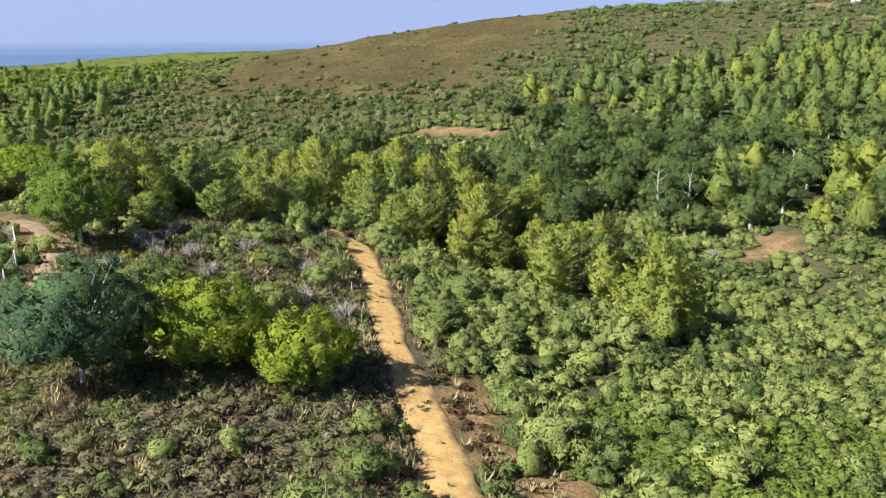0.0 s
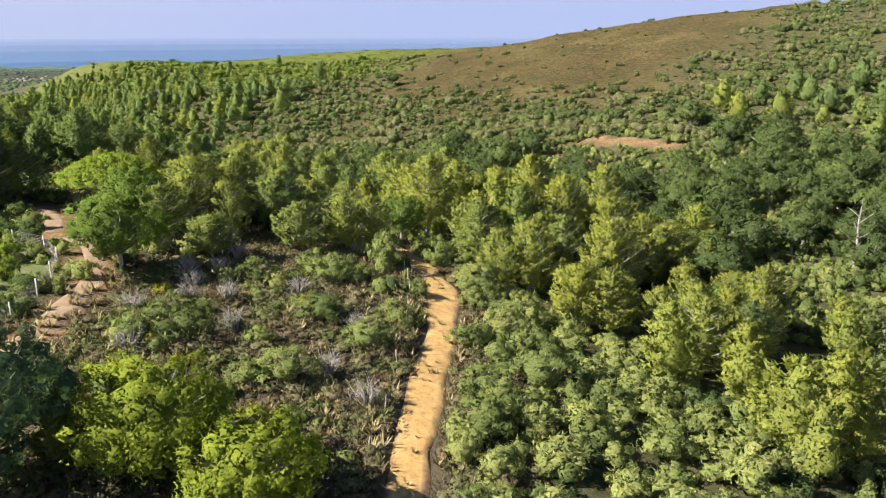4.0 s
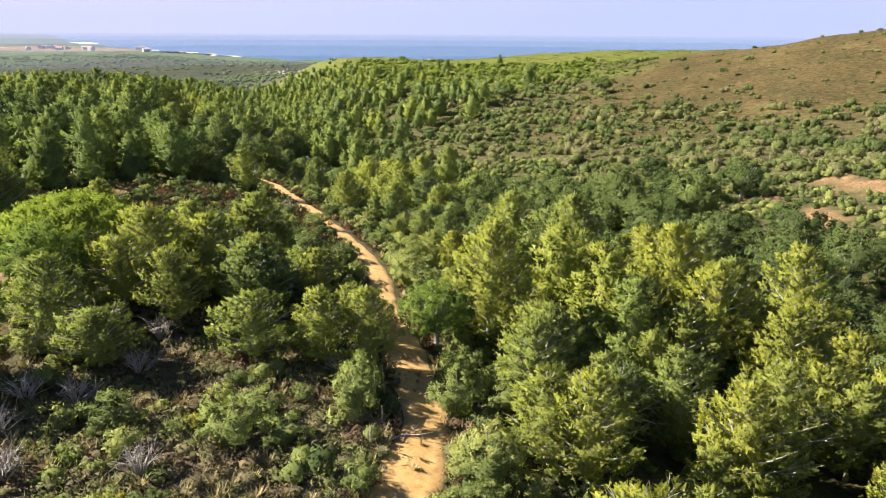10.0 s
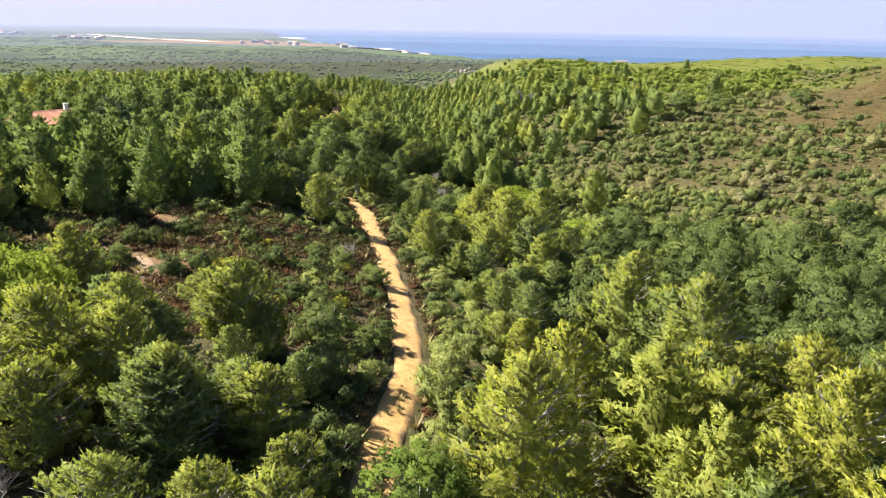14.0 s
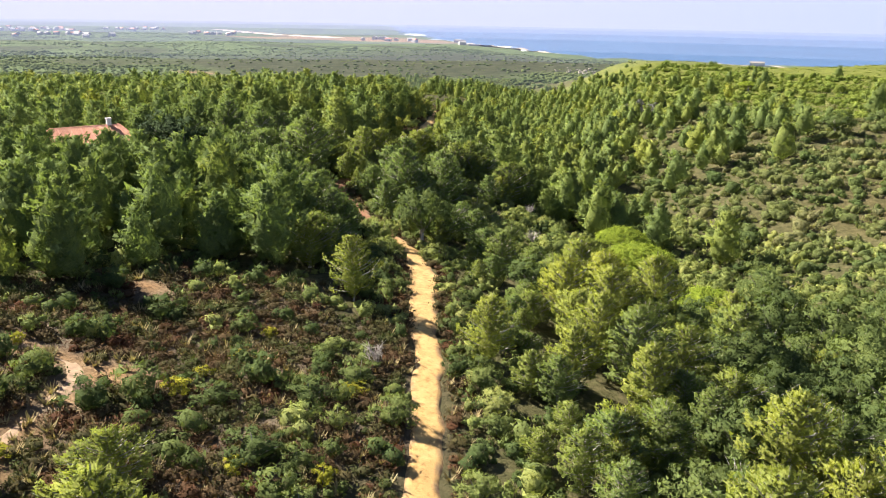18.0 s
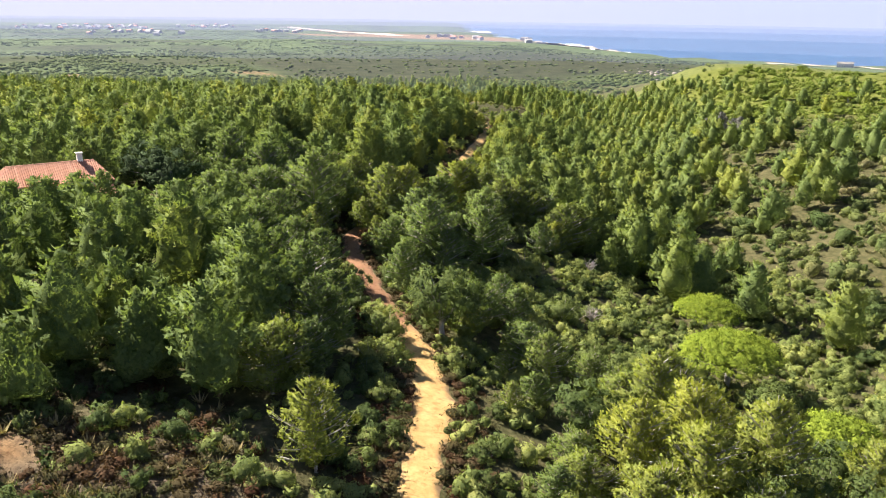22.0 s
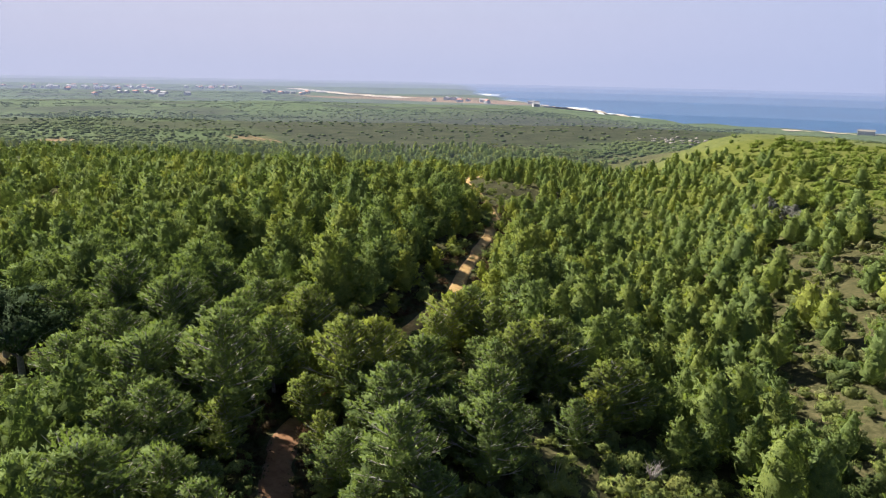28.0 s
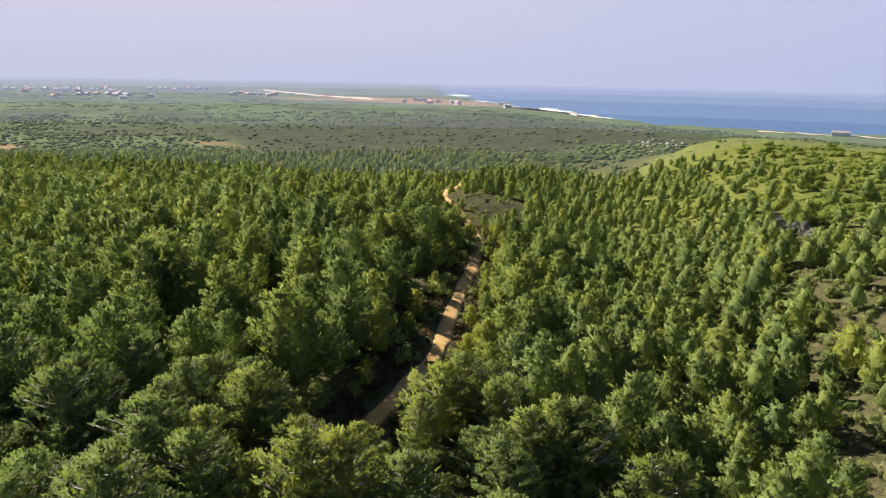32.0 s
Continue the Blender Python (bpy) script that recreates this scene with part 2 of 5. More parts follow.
grass_mat = foliage("lawn_grass", (0.085, 0.105, 0.035), (0.115, 0.13, 0.05), (0.16, 0.16, 0.075), sheer=0.0, gaps=0)
dry_mat = foliage("dry_grass", (0.17, 0.13, 0.075), (0.26, 0.21, 0.12), (0.34, 0.28, 0.16), sheer=0.2, gaps=0)
glass_mat, n, b = material("dark_glass", 0.1)
b.inputs["Base Color"].default_value = (0.02, 0.025, 0.03, 1)

# ---- the plan ----
# height of the land on a 90 m square, first value at (-460, -80), rows along x
RELIEF = np.array([
    (-5.3, -6.8, -13.0, -19.0, -27.0, -38.4, -35.3, -37.3),
    (-1.5, -3.0, -7.5, -15.0, -20.0, -11.9, 6.4, -16.3),
    (1.2, 1.3, 1.8, 3.3, -3.7, -2.1, -3.4, -4.2),
    (2.3, 1.6, -2.1, 3.5, -3.5, -4.8, 11.6, 9.5),
    (1.9, 1.5, 7.3, -10.7, -6.7, 5.3, 8.0, 10.1),
    (1.2, -1.5, 2.0, -11.7, 4.8, 28.1, 23.6, 15.8),
    (-4.6, -7.8, -11.4, -9.3, 15.2, 35.4, 34.6, 25.6),
    (-6.7, -7.7, -6.3, 7.1, 26.3, 35.0, 37.5, 34.3),
    (-5.6, -1.5, 7.0, 21.1, 34.3, 42.0, 44.5, 43.3),
])
GULLY = np.array([(120, 20), (45, 75), (8, 130), (-50, 180), (-120, 212), (-190, 255), (-290, 345), (-400, 440)], float)
GULLY_DEPTH = (-6.2, -4.8, -12.7, -14.4)
TRACK = np.array([(5, -60), (4, 0), (1.5, 30), (-0.5, 42), (-3, 52), (-5, 62), (-7.5, 77), (-10.5, 87), (-14, 93), (-18, 97), (-23, 101.5), (-28, 106.5), (-37.5, 116.5),
                  (-46, 122.5), (-60, 131.8), (-72, 138.5), (-84, 146), (-92, 148.4), (-106, 150.6), (-121, 153.4), (-129, 156.5), (-140, 167), (-152, 179),
                  (-164, 192), (-180, 204), (-199, 219), (-220, 234.5), (-248, 246), (-275, 257), (-310, 279), (-340, 302), (-375, 324)], float)
# the side of the valley over which the view runs closest
SIDE = np.array([(18, 88), (10, 112), (-12, 138), (-50, 152), (-95, 168), (-135, 185), (-160, 165), (-150, 140)], float)
PATH = np.array([(-31, 52), (-33, 57), (-34.5, 62), (-34.7, 65.5), (-37.2, 71), (-40.5, 75), (-44, 77.8), (-49.5, 79), (-54, 85.7), (-60, 90)], float)
HEATH_PATH = np.array([(-76, 99), (-72, 103), (-70.3, 105.4), (-65.4, 107.2), (-62, 104.2), (-56.5, 100.5), (-51, 96.5), (-47, 90)], float)
# the belt of pines south of the track
BELT = np.array([(-26, 99), (-45, 96), (-62, 90)], float)
SEA = -32.0
COAST = np.array([(-4900, 2700), (-2500, 1560), (-2000, 1290), (-1480, 1065), (-1195, 965), (-1050, 935), (-900, 880), (-790, 880), (-710, 905),
                  (-625, 940), (-500, 1000), (-300, 1100), (0, 1250), (500, 1450), (4900, 2700)], float)


def line_distance(x, y, pts):
    """Distance to a line of points, and how far along it (in points) the nearest place lies."""
    best, along = np.full(np.shape(x), 1e9), np.zeros(np.shape(x))
    for k in range(len(pts) - 1):
        p, d = pts[k], pts[k + 1] - pts[k]
        s = np.clip(((x - p[0]) * d[0] + (y - p[1]) * d[1]) / (d @ d), 0, 1)
        e = np.hypot(x - p[0] - s * d[0], y - p[1] - s * d[1])
        along = np.where(e < best, k + s, along)
        best = np.minimum(e, best)
    return best, along


def spline(u):
    a = np.abs(u)
    return np.where(a < 1, 2 / 3 - a * a + a**3 / 2, np.where(a < 2, np.maximum(2 - a, 0) ** 3 / 6, 0))


def smooth(a, b, v):
    s = np.clip((v - a) / (b - a), 0, 1)
    return s * s * (3 - 2 * s)


def wave(x, y, size, seed):
    """A smooth uneven field in -1 to 1, for drifts of plants and rolling ground."""
    r = np.random.RandomState(seed)
    out = 0
    for _ in range(7):
        a, f, p = r.uniform(0, 2 * np.pi), r.uniform(0.6, 1.8) / size, r.uniform(0, 6.3)
        out = out + np.sin((x * np.cos(a) + y * np.sin(a)) * f * 6.28 + p)
    return out / 4.0


def height(x, y):
    x, y = np.asarray(x, float), np.asarray(y, float)
    cx, cy = np.clip(x, -440, 240), np.clip(y, -60, 540)
    z = np.zeros(x.shape)
    for i in range(RELIEF.shape[0]):
        wx = spline((cx - (-460 + 90 * i)) / 90)
        for j in range(RELIEF.shape[1]):
            z = z + RELIEF[i, j] * wx * spline((cy - (-80 + 90 * j)) / 90)
    e, u = line_distance(x, y, GULLY)
    z = z + np.exp(-(e / 32) ** 2) * sum(GULLY_DEPTH[k] * np.maximum(0, 1 - np.abs(u - k * 2.33) / 2.33) for k in range(4))
    z = z + 1.6 * np.exp(-((x + 47) / 22) ** 2 - ((y - 80) / 24) ** 2)
    u, v = 0.94 * (x - 3) - 0.342 * (y - 208), 0.342 * (x - 3) + 0.94 * (y - 208)
    z = z + 2.0 * smooth(-3, 2.5, v) * smooth(24, 8, v) * np.exp(-(u / 20) ** 4)
    z = z + 6.5 * np.exp(-((x + 375) / 85) ** 2 - ((y - 470) / 75) ** 2)
    off = np.hypot(np.maximum(np.maximum(-420 - x, x - 220), 0), np.maximum(np.maximum(-40 - y, y - 520), 0))
    a = smooth(0, 350, off)
    far = -23 - 8.3 * smooth(700, 3300, np.hypot(x, y)) + (1.6 * wave(x, y, 420, 5) + 0.8 * wave(x, y, 150, 6)) * smooth(3600, 1800, np.hypot(x, y))
    z = np.maximum(z * (1 - a) + far * a, SEA + 4)
    z = z + (0.35 * wave(x, y, 14, 7) + 0.6 * wave(x, y, 45, 8)) * smooth(3, 14, line_distance(x, y, TRACK)[0])
    shore = np.interp(x, COAST[:, 0], COAST[:, 1]) + 14 * wave(x, y, 130, 9)
    return z + (SEA - 5 - z) * smooth(-28, 22, y - shore)


# ---- mesh helpers ----
def part(name, data, mat, parent=None, label=""):
    ob = new(name, data)
    if mat is not None and len(data.materials) == 0:
        data.materials.append(mat)
    if parent is not None:
        ob.parent = parent
    return tagged(ob, label)


def mesh_of(name, verts, faces, mat=None, smooth_faces=False, normals=None, **attributes):
    """A mesh from arrays of vertices and of equal-sided faces, with point attributes."""
    verts, faces = np.asarray(verts, np.float32), np.asarray(faces, np.int32)
    me = bpy.data.meshes.new(name)
    k = faces.shape[1]
    me.vertices.add(len(verts))
    me.vertices.foreach_set("co", verts.ravel())
    me.loops.add(faces.size)
    me.loops.foreach_set("vertex_index", faces.ravel())
    me.polygons.add(len(faces))
    me.polygons.foreach_set("loop_start", np.arange(0, faces.size, k, dtype=np.int32))
    me.update(calc_edges=True)
    if smooth_faces:
        me.polygons.foreach_set("use_smooth", np.ones(len(faces), bool))
    for key, values in attributes.items():
        me.attributes.new(key, "FLOAT", "POINT").data.foreach_set("value", np.asarray(values, np.float32))
    if normals is not None:
        me.attributes.new("custom_normal", "FLOAT_VECTOR", "POINT").data.foreach_set("vector", np.asarray(normals, np.float32).ravel())
    if mat is not None:
        me.materials.append(mat)
    return me


def from_bm(name, bm, mat):
    me = bpy.data.meshes.new(name)
    bm.to_mesh(me)
    bm.free()
    me.materials.append(mat)
    return me


def tube(points, radii, sides=6):
    """Vertices and triangles of a bent tapering limb."""
    pts, v, f = [Vector(p) for p in points], [], []
    for i, p in enumerate(pts):
        d = (pts[min(i + 1, len(pts) - 1)] - pts[max(i - 1, 0)]).normalized()
        a = d.orthogonal().normalized()
        c = d.cross(a)
        v += [p + (a * math.cos(6.2832 * s / sides) + c * math.sin(6.2832 * s / sides)) * radii[i] for s in range(sides)]
    for i in range(len(pts) - 1):
        for s in range(sides):
            a, b2 = i * sides + s, i * sides + (s + 1) % sides
            f += [(a, b2, b2 + sides), (a, b2 + sides, a + sides)]
    return np.array([tuple(p) for p in v]), np.array(f)


def joined(pieces):
    """Pieces of vertices, faces and, for foliage, normals put into one."""
    faces, o = [], 0
    for p in pieces:
        faces.append(p[1] + o)
        o += len(p[0])
    out = (np.concatenate([p[0] for p in pieces]), np.concatenate(faces))
    return out if len(pieces[0]) < 3 else (*out, np.concatenate([p[2] for p in pieces]))


# ---- plants ----
def ico(rings=1):
    bm = bmesh.new()
    bmesh.ops.create_icosphere(bm, subdivisions=rings, radius=1)
    v = np.array([tuple(q.co) for q in bm.verts])
    f = np.array([[q.index for q in t.verts] for t in bm.faces])
    bm.free()
    return v, f


ICO, ICO2 = ico(1), ico(2)


def unit(v):
    return v / (np.linalg.norm(v, axis=-1, keepdims=True) + 1e-6)


def tufts(r, p, nor, size, slim):
    """One pointed tuft at each place, lying along the surface with its tip lifted."""
    n_ = len(p)
    t = unit(unit(np.cross(nor, r.normal(size=(n_, 3)))) + 0.5 * nor + (0, 0, 0.2))
    s = unit(np.cross(nor, t))
    h = (size * r.uniform(0.55, 1.45, n_))[:, None]
    v = np.stack([p + s * h * slim - t * h * 0.4, p - s * h * slim - t * h * 0.4, p + t * h * 0.6], 1).reshape(-1, 3)
    return v, np.arange(n_ * 3).reshape(-1, 3), np.repeat(unit(nor + 0.34 * r.normal(size=(n_, 3))), 3, 0)


def leaves(r, centres, radii, per, size, crown, slim=0.24, squash=0.85):
    """Foliage clumps: a small uneven body for each under a deep coat of pointed tufts."""
    away = unit(centres - crown)
    bv, bf = ICO
    jig = r.uniform(0.5, 0.82, (len(centres), len(bv), 1))
    v1 = centres[:, None] + bv[None] * jig * radii[:, None, None] * (1, 1, squash)
    n1 = unit(0.55 * bv[None] + 0.7 * away[:, None] + (0, 0, 0.15))
    f1 = bf[None] + (np.arange(len(centres)) * len(bv))[:, None, None]
    keep = np.einsum("fk,ck->cf", bv[bf].mean(1), away) > -0.1
    c, rad, away = np.repeat(centres, per, 0), np.repeat(radii, per), np.repeat(away, per, 0)
    d = unit(0.9 * r.normal(size=c.shape) + 0.7 * away + (0, 0, 0.25))
    p = c + d * (rad * r.uniform(0.62, 1.12, len(c)))[:, None] * (1, 1, squash)
    return joined([(v1.reshape(-1, 3), f1[keep], n1.reshape(-1, 3)), tufts(r, p, unit(0.55 * d + 0.7 * away + (0, 0, 0.15)), size, slim)])


def shaggy(r, v, f, count, size, slim=0.26, up=0.1, floor=-9.0):
    """A closed uneven body with a coat of tufts spread over its skin."""
    f = f[v[f][:, :, 2].max(1) > floor]
    fn = np.cross(v[f[:, 1]] - v[f[:, 0]], v[f[:, 2]] - v[f[:, 0]])
    vn = np.zeros(v.shape)
    for k in range(3):
        np.add.at(vn, f[:, k], fn)
    vn = unit(unit(vn) + (0, 0, up))
    area = np.linalg.norm(fn, axis=1)
    pick = r.choice(len(f), count, p=area / area.sum())
    w = r.dirichlet((1, 1, 1), count)
    p, nor = (v[f[pick]] * w[:, :, None]).sum(1), unit((vn[f[pick]] * w[:, :, None]).sum(1))
    return joined([(v, f, vn), tufts(r, p + nor * (size * r.uniform(0.0, 0.7, count))[:, None], nor, size, slim)])


def lump(r, centre, size, rings=1):
    """A closed uneven body, of eighty or twenty faces."""
    v, f = ICO2 if rings > 1 else ICO
    return v * r.uniform(0.62, 1.2, (len(v), 1)) * size + centre, f


def pine_core(r, tall, wide, low, rings=2):
    """The body of a pine: uneven, widest low down, drawn to a tip, with boughs standing out."""
    v, f = ICO2 if rings > 1 else ICO
    u = (v[:, 2] + 1) / 2
    prof = 1.1 * np.minimum(1, 0.55 + 2.0 * u) * np.maximum(1 - u, 0) ** 0.7 / np.maximum(np.sqrt(1 - v[:, 2] ** 2), 0.2)
    k = (prof * r.uniform(0.8, 1.15, len(v)))[:, None]
    return np.concatenate([v[:, :2] * k * wide, (tall * (low + (1 - low) * u) + r.uniform(-0.05, 0.05, len(v)) * tall)[:, None]], 1), f


def low_bush(seed, tall, wide, count, size, rings=1, up=0.3):
    """A shrub or low mound among many: an uneven dome under tufts."""
    r = np.random.RandomState(seed)
    v, f = lump(r, (0, 0, tall * 0.32), np.array((wide, wide * r.uniform(0.75, 1.0), tall * 0.62)) * 0.82, rings)
    return shaggy(r, v, f, count, size * 1.25, 0.28, up, 0.02)


def patch(seed, spread, domes, tall, wide, count, size, up=0.3):
    """A close group of low bushes of several sizes."""
    r = np.random.RandomState(seed)
    out = []
    for k in range(domes):
        w = r.uniform(0.55, 1.25)
        v, f, nrm = low_bush(seed * 31 + k, tall * w * r.uniform(0.8, 1.3), wide * w, count, size, 1, up)
        a, d = 2.4 * k + r.uniform(-0.6, 0.6), spread * math.sqrt((k + 0.2) / domes)
        out.append((v + (d * math.cos(a), d * math.sin(a), 0), f, nrm))
    return joined(out)


def spiky(seed, tall, wide, count, size):
    """A low twiggy cushion: a small body all but hidden under upright tufts."""
    r = np.random.RandomState(seed)
    v, f, nrm = low_bush(seed, tall * 0.6, wide * 0.7, 4, size)
    a, k = r.uniform(0, 6.28, count), np.sqrt(r.uniform(0, 1, count))
    p = np.stack([np.cos(a) * k * wide, np.sin(a) * k * wide, tall * (0.75 - 0.55 * k**2) * r.uniform(0.6, 1.2, count)], 1)
    return joined([(v, f, nrm), tufts(r, p, unit(p * (0.8, 0.8, 0.4) + (0, 0, 0.5 * tall) + r.normal(0, 0.15, p.shape)), size, 0.2)])


def pine_form(seed, tall=6.5, wide=2.2, boughs=46, per=62, size=0.32, low=0.1, slim=0.32, body=0.42, inner=0.5):
    """Crown and trunk of a bushy Mediterranean pine: rising boughs, each a plume of needle tufts, thin in places so that the pale wood shows."""
    r = np.random.RandomState(seed)
    lean = r.uniform(-0.6, 0.6, 2)
    u = ((np.arange(boughs) + r.uniform(0, 1, boughs)) / boughs) ** 0.9
    a = np.arange(boughs) * 2.4 + r.uniform(-0.5, 0.5, boughs)
    out = np.stack([np.cos(a), np.sin(a)], 1)
    reach = wide * 1.12 * np.minimum(1, 0.62 + 1.6 * u) * (1 - u) ** 0.7 * (1 + 0.13 * np.sin(2 * a + seed)) * r.uniform(0.8, 1.1, boughs) + 0.06 * wide
    rise = 0.15 + 0.6 * u + r.uniform(-0.15, 0.15, boughs)
    root = np.concatenate([lean * u[:, None], (tall * (low + (0.86 - low) * u))[:, None]], 1)
    full = np.where(r.uniform(0, 1, boughs) < 0.2 * (u < 0.75), 0.25, 1.0)

    def along_bough(k, t):
        x = reach[k] * t
        return root[k] + np.concatenate([out[k] * x[:, None], (rise[k] * x + 0.22 * x * t)[:, None]], 1)

    k = r.choice(boughs, boughs * per, p=full * (0.35 + reach / wide) / (full * (0.35 + reach / wide)).sum())
    t = 1.03 - inner * r.uniform(0, 1, len(k)) ** 1.3
    spread = (reach[k] * 0.26 * (1.2 - t) + 0.05 * wide)[:, None]
    side = np.stack([-out[k, 1], out[k, 0], 0 * t], 1)
    q = r.normal(size=(len(k), 2)) * spread
    p = along_bough(k, t) + side * q[:, :1] + np.array((0, 0, 1.0)) * q[:, 1:] * 0.55
    point = unit(np.concatenate([out[k], rise[k][:, None] + 0.45], 1) + side * 0.6 * np.sign(q[:, :1]) + r.normal(0, 0.7, p.shape))
    axis = np.concatenate([lean * (p[:, 2:] / tall), 0 * p[:, 2:]], 1)
    nor = unit(unit((p - axis) * (1, 1, 0)) * 0.85 + (0, 0, 0.42) + np.array((0, 0, 0.5)) * u[k][:, None] + 0.16 * side * (q[:, :1] / spread) + np.array((0, 0, 0.2)) * (q[:, 1:] / spread) + r.normal(0, 0.36, p.shape))
    s_ = unit(np.cross(nor, point))
    h = (size * r.uniform(0.6, 1.4, len(k)) * (1.1 - 0.3 * u[k]))[:, None]
    v = np.stack([p + s_ * h * slim - point * h * 0.4, p - s_ * h * slim - point * h * 0.4, p + point * h * 0.6], 1).reshape(-1, 3)
    plumes = (v, np.arange(len(v)).reshape(-1, 3), np.repeat(nor, 3, 0))
    core = pine_core(r, tall * 0.92, wide * body, low, 2 if boughs > 12 else 1)
    core[0][:, :2] += lean * (core[0][:, 2:] / tall)
    pieces = [plumes, shaggy(r, *core, 4 * boughs, size)]
    wood = [tube([(0, 0, -0.4), (lean[0] * 0.2, lean[1] * 0.2, tall * 0.35), (lean[0] * 0.7, lean[1] * 0.7, tall * 0.7), (lean[0], lean[1], tall * 0.95)],
                 [0.15, 0.11, 0.07, 0.02])]
    for b_ in range(boughs):
        m_ = along_bough(np.array([b_] * 3), np.array((0.0, 0.55, 0.98)))
        wood.append(tube(list(m_), [0.075, 0.05, 0.015], 3))
        for e_ in (-1, 1):
            fork = m_[1] + (m_[2] - m_[1]) * 0.25
            wood.append(tube([fork, fork + (m_[2] - m_[1]) * 0.75 + np.array((-out[b_, 1], out[b_, 0], 0.25)) * e_ * 0.22 * reach[b_]], [0.035, 0.01], 3))
    return joined(pieces), joined(wood)


def shrub_form(seed, tall=2.0, wide=1.5, clumps=16, per=46, size=0.18):
    r = np.random.RandomState(seed)
    a = np.arange(clumps) * 2.4 + r.uniform(-0.4, 0.4, clumps)
    k = np.sqrt((np.arange(clumps) + 0.3) / clumps) * wide * 0.85
    z = tall * (0.78 - 0.62 * (k / wide) ** 2) * r.uniform(0.75, 1.15, clumps)
    c = np.stack([k * np.cos(a), k * np.sin(a), z], 1)
    crown = leaves(r, c, r.uniform(0.24, 0.42, clumps) * wide * 0.85 * max(0.85, (11 / clumps) ** 0.35), per, size, np.array((0, 0, tall * 0.2)))
    core = lump(r, (0, 0, tall * 0.3), np.array((wide * 0.6, wide * 0.6, tall * 0.36)), 1)
    core = shaggy(r, *core, 26, size * 1.2, floor=0.0)
    stems = [tube([(0, 0, -0.3), tuple(c[q] * (0.4, 0.4, 0.5)), tuple(c[q])], [0.05, 0.035, 0.015], 4) for q in range(0, clumps, 4)]
    return joined([crown, core]), joined(stems)


def oak_form(seed, tall=6.0, wide=3.0, clumps=34, per=30, size=0.3, droop=0.25):
    r = np.random.RandomState(seed)
    d = r.normal(size=(clumps, 3))
    d[:, 2] = np.abs(d[:, 2]) * 0.9 - droop
    d /= np.linalg.norm(d, axis=1)[:, None]
    c = d * np.array((wide, wide, tall * 0.42)) * r.uniform(0.6, 0.95, (clumps, 1)) + (0, 0, tall * 0.52)
    crown = leaves(r, c, r.uniform(0.22, 0.42, clumps) * wide * 0.9 * max(0.62, (20 / clumps) ** 0.4), per, size, np.array((0, 0, tall * 0.4)))
    core = lump(r, (0, 0, tall * 0.5), np.array((wide * 0.58, wide * 0.58, tall * 0.29)), 2)
    core = shaggy(r, *core, 60, size)
    wood = [tube([(0, 0, -0.4), (0.1, 0, tall * 0.3), (0.2, 0.1, tall * 0.6)], [0.22, 0.16, 0.08])]
    wood += [tube([(0.05, 0, tall * 0.22), tuple(c[q] * 0.55 + (0, 0, tall * 0.15)), tuple(c[q])], [0.1, 0.06, 0.02], 4) for q in range(0, clumps, 4)]
    return joined([crown, core]), joined(wood)


def umbrella_form(seed, tall=6.5, wide=5.0):
    """A stone pine: bare forking stem, flat domed crown."""
    r = np.random.RandomState(seed)
    clumps = 150
    a = np.arange(clumps) * 2.4
    k = np.sqrt((np.arange(clumps) + 0.4) / clumps) * wide * 0.93
    z = tall * (0.86 - 0.34 * (k / wide) ** 2.2) * r.uniform(0.94, 1.05, clumps)
    c = np.stack([k * np.cos(a) * r.uniform(0.9, 1.1, clumps), k * np.sin(a) * r.uniform(0.85, 1.0, clumps), z], 1)
    crown = leaves(r, c, r.uniform(0.5, 0.85, clumps), 34, 0.28, np.array((0, 0, -tall * 0.4)))
    core = lump(r, (0, 0, tall * 0.63), np.array((wide * 0.7, wide * 0.65, tall * 0.1)), 2)
    core = shaggy(r, *core, 80, 0.3)
    wood = [tube([(0, 0, -0.4), (0.2, 0.1, tall * 0.25), (0.1, 0.2, tall * 0.45)], [0.3, 0.24, 0.18], 8)]
    for q in range(10, clumps, 14):
        wood.append(tube([(0.1, 0.2, tall * 0.38), tuple(c[q] * (0.5, 0.5, 0.72)), tuple(c[q])], [0.13, 0.09, 0.03], 5))
    return joined([crown, core]), joined(wood)


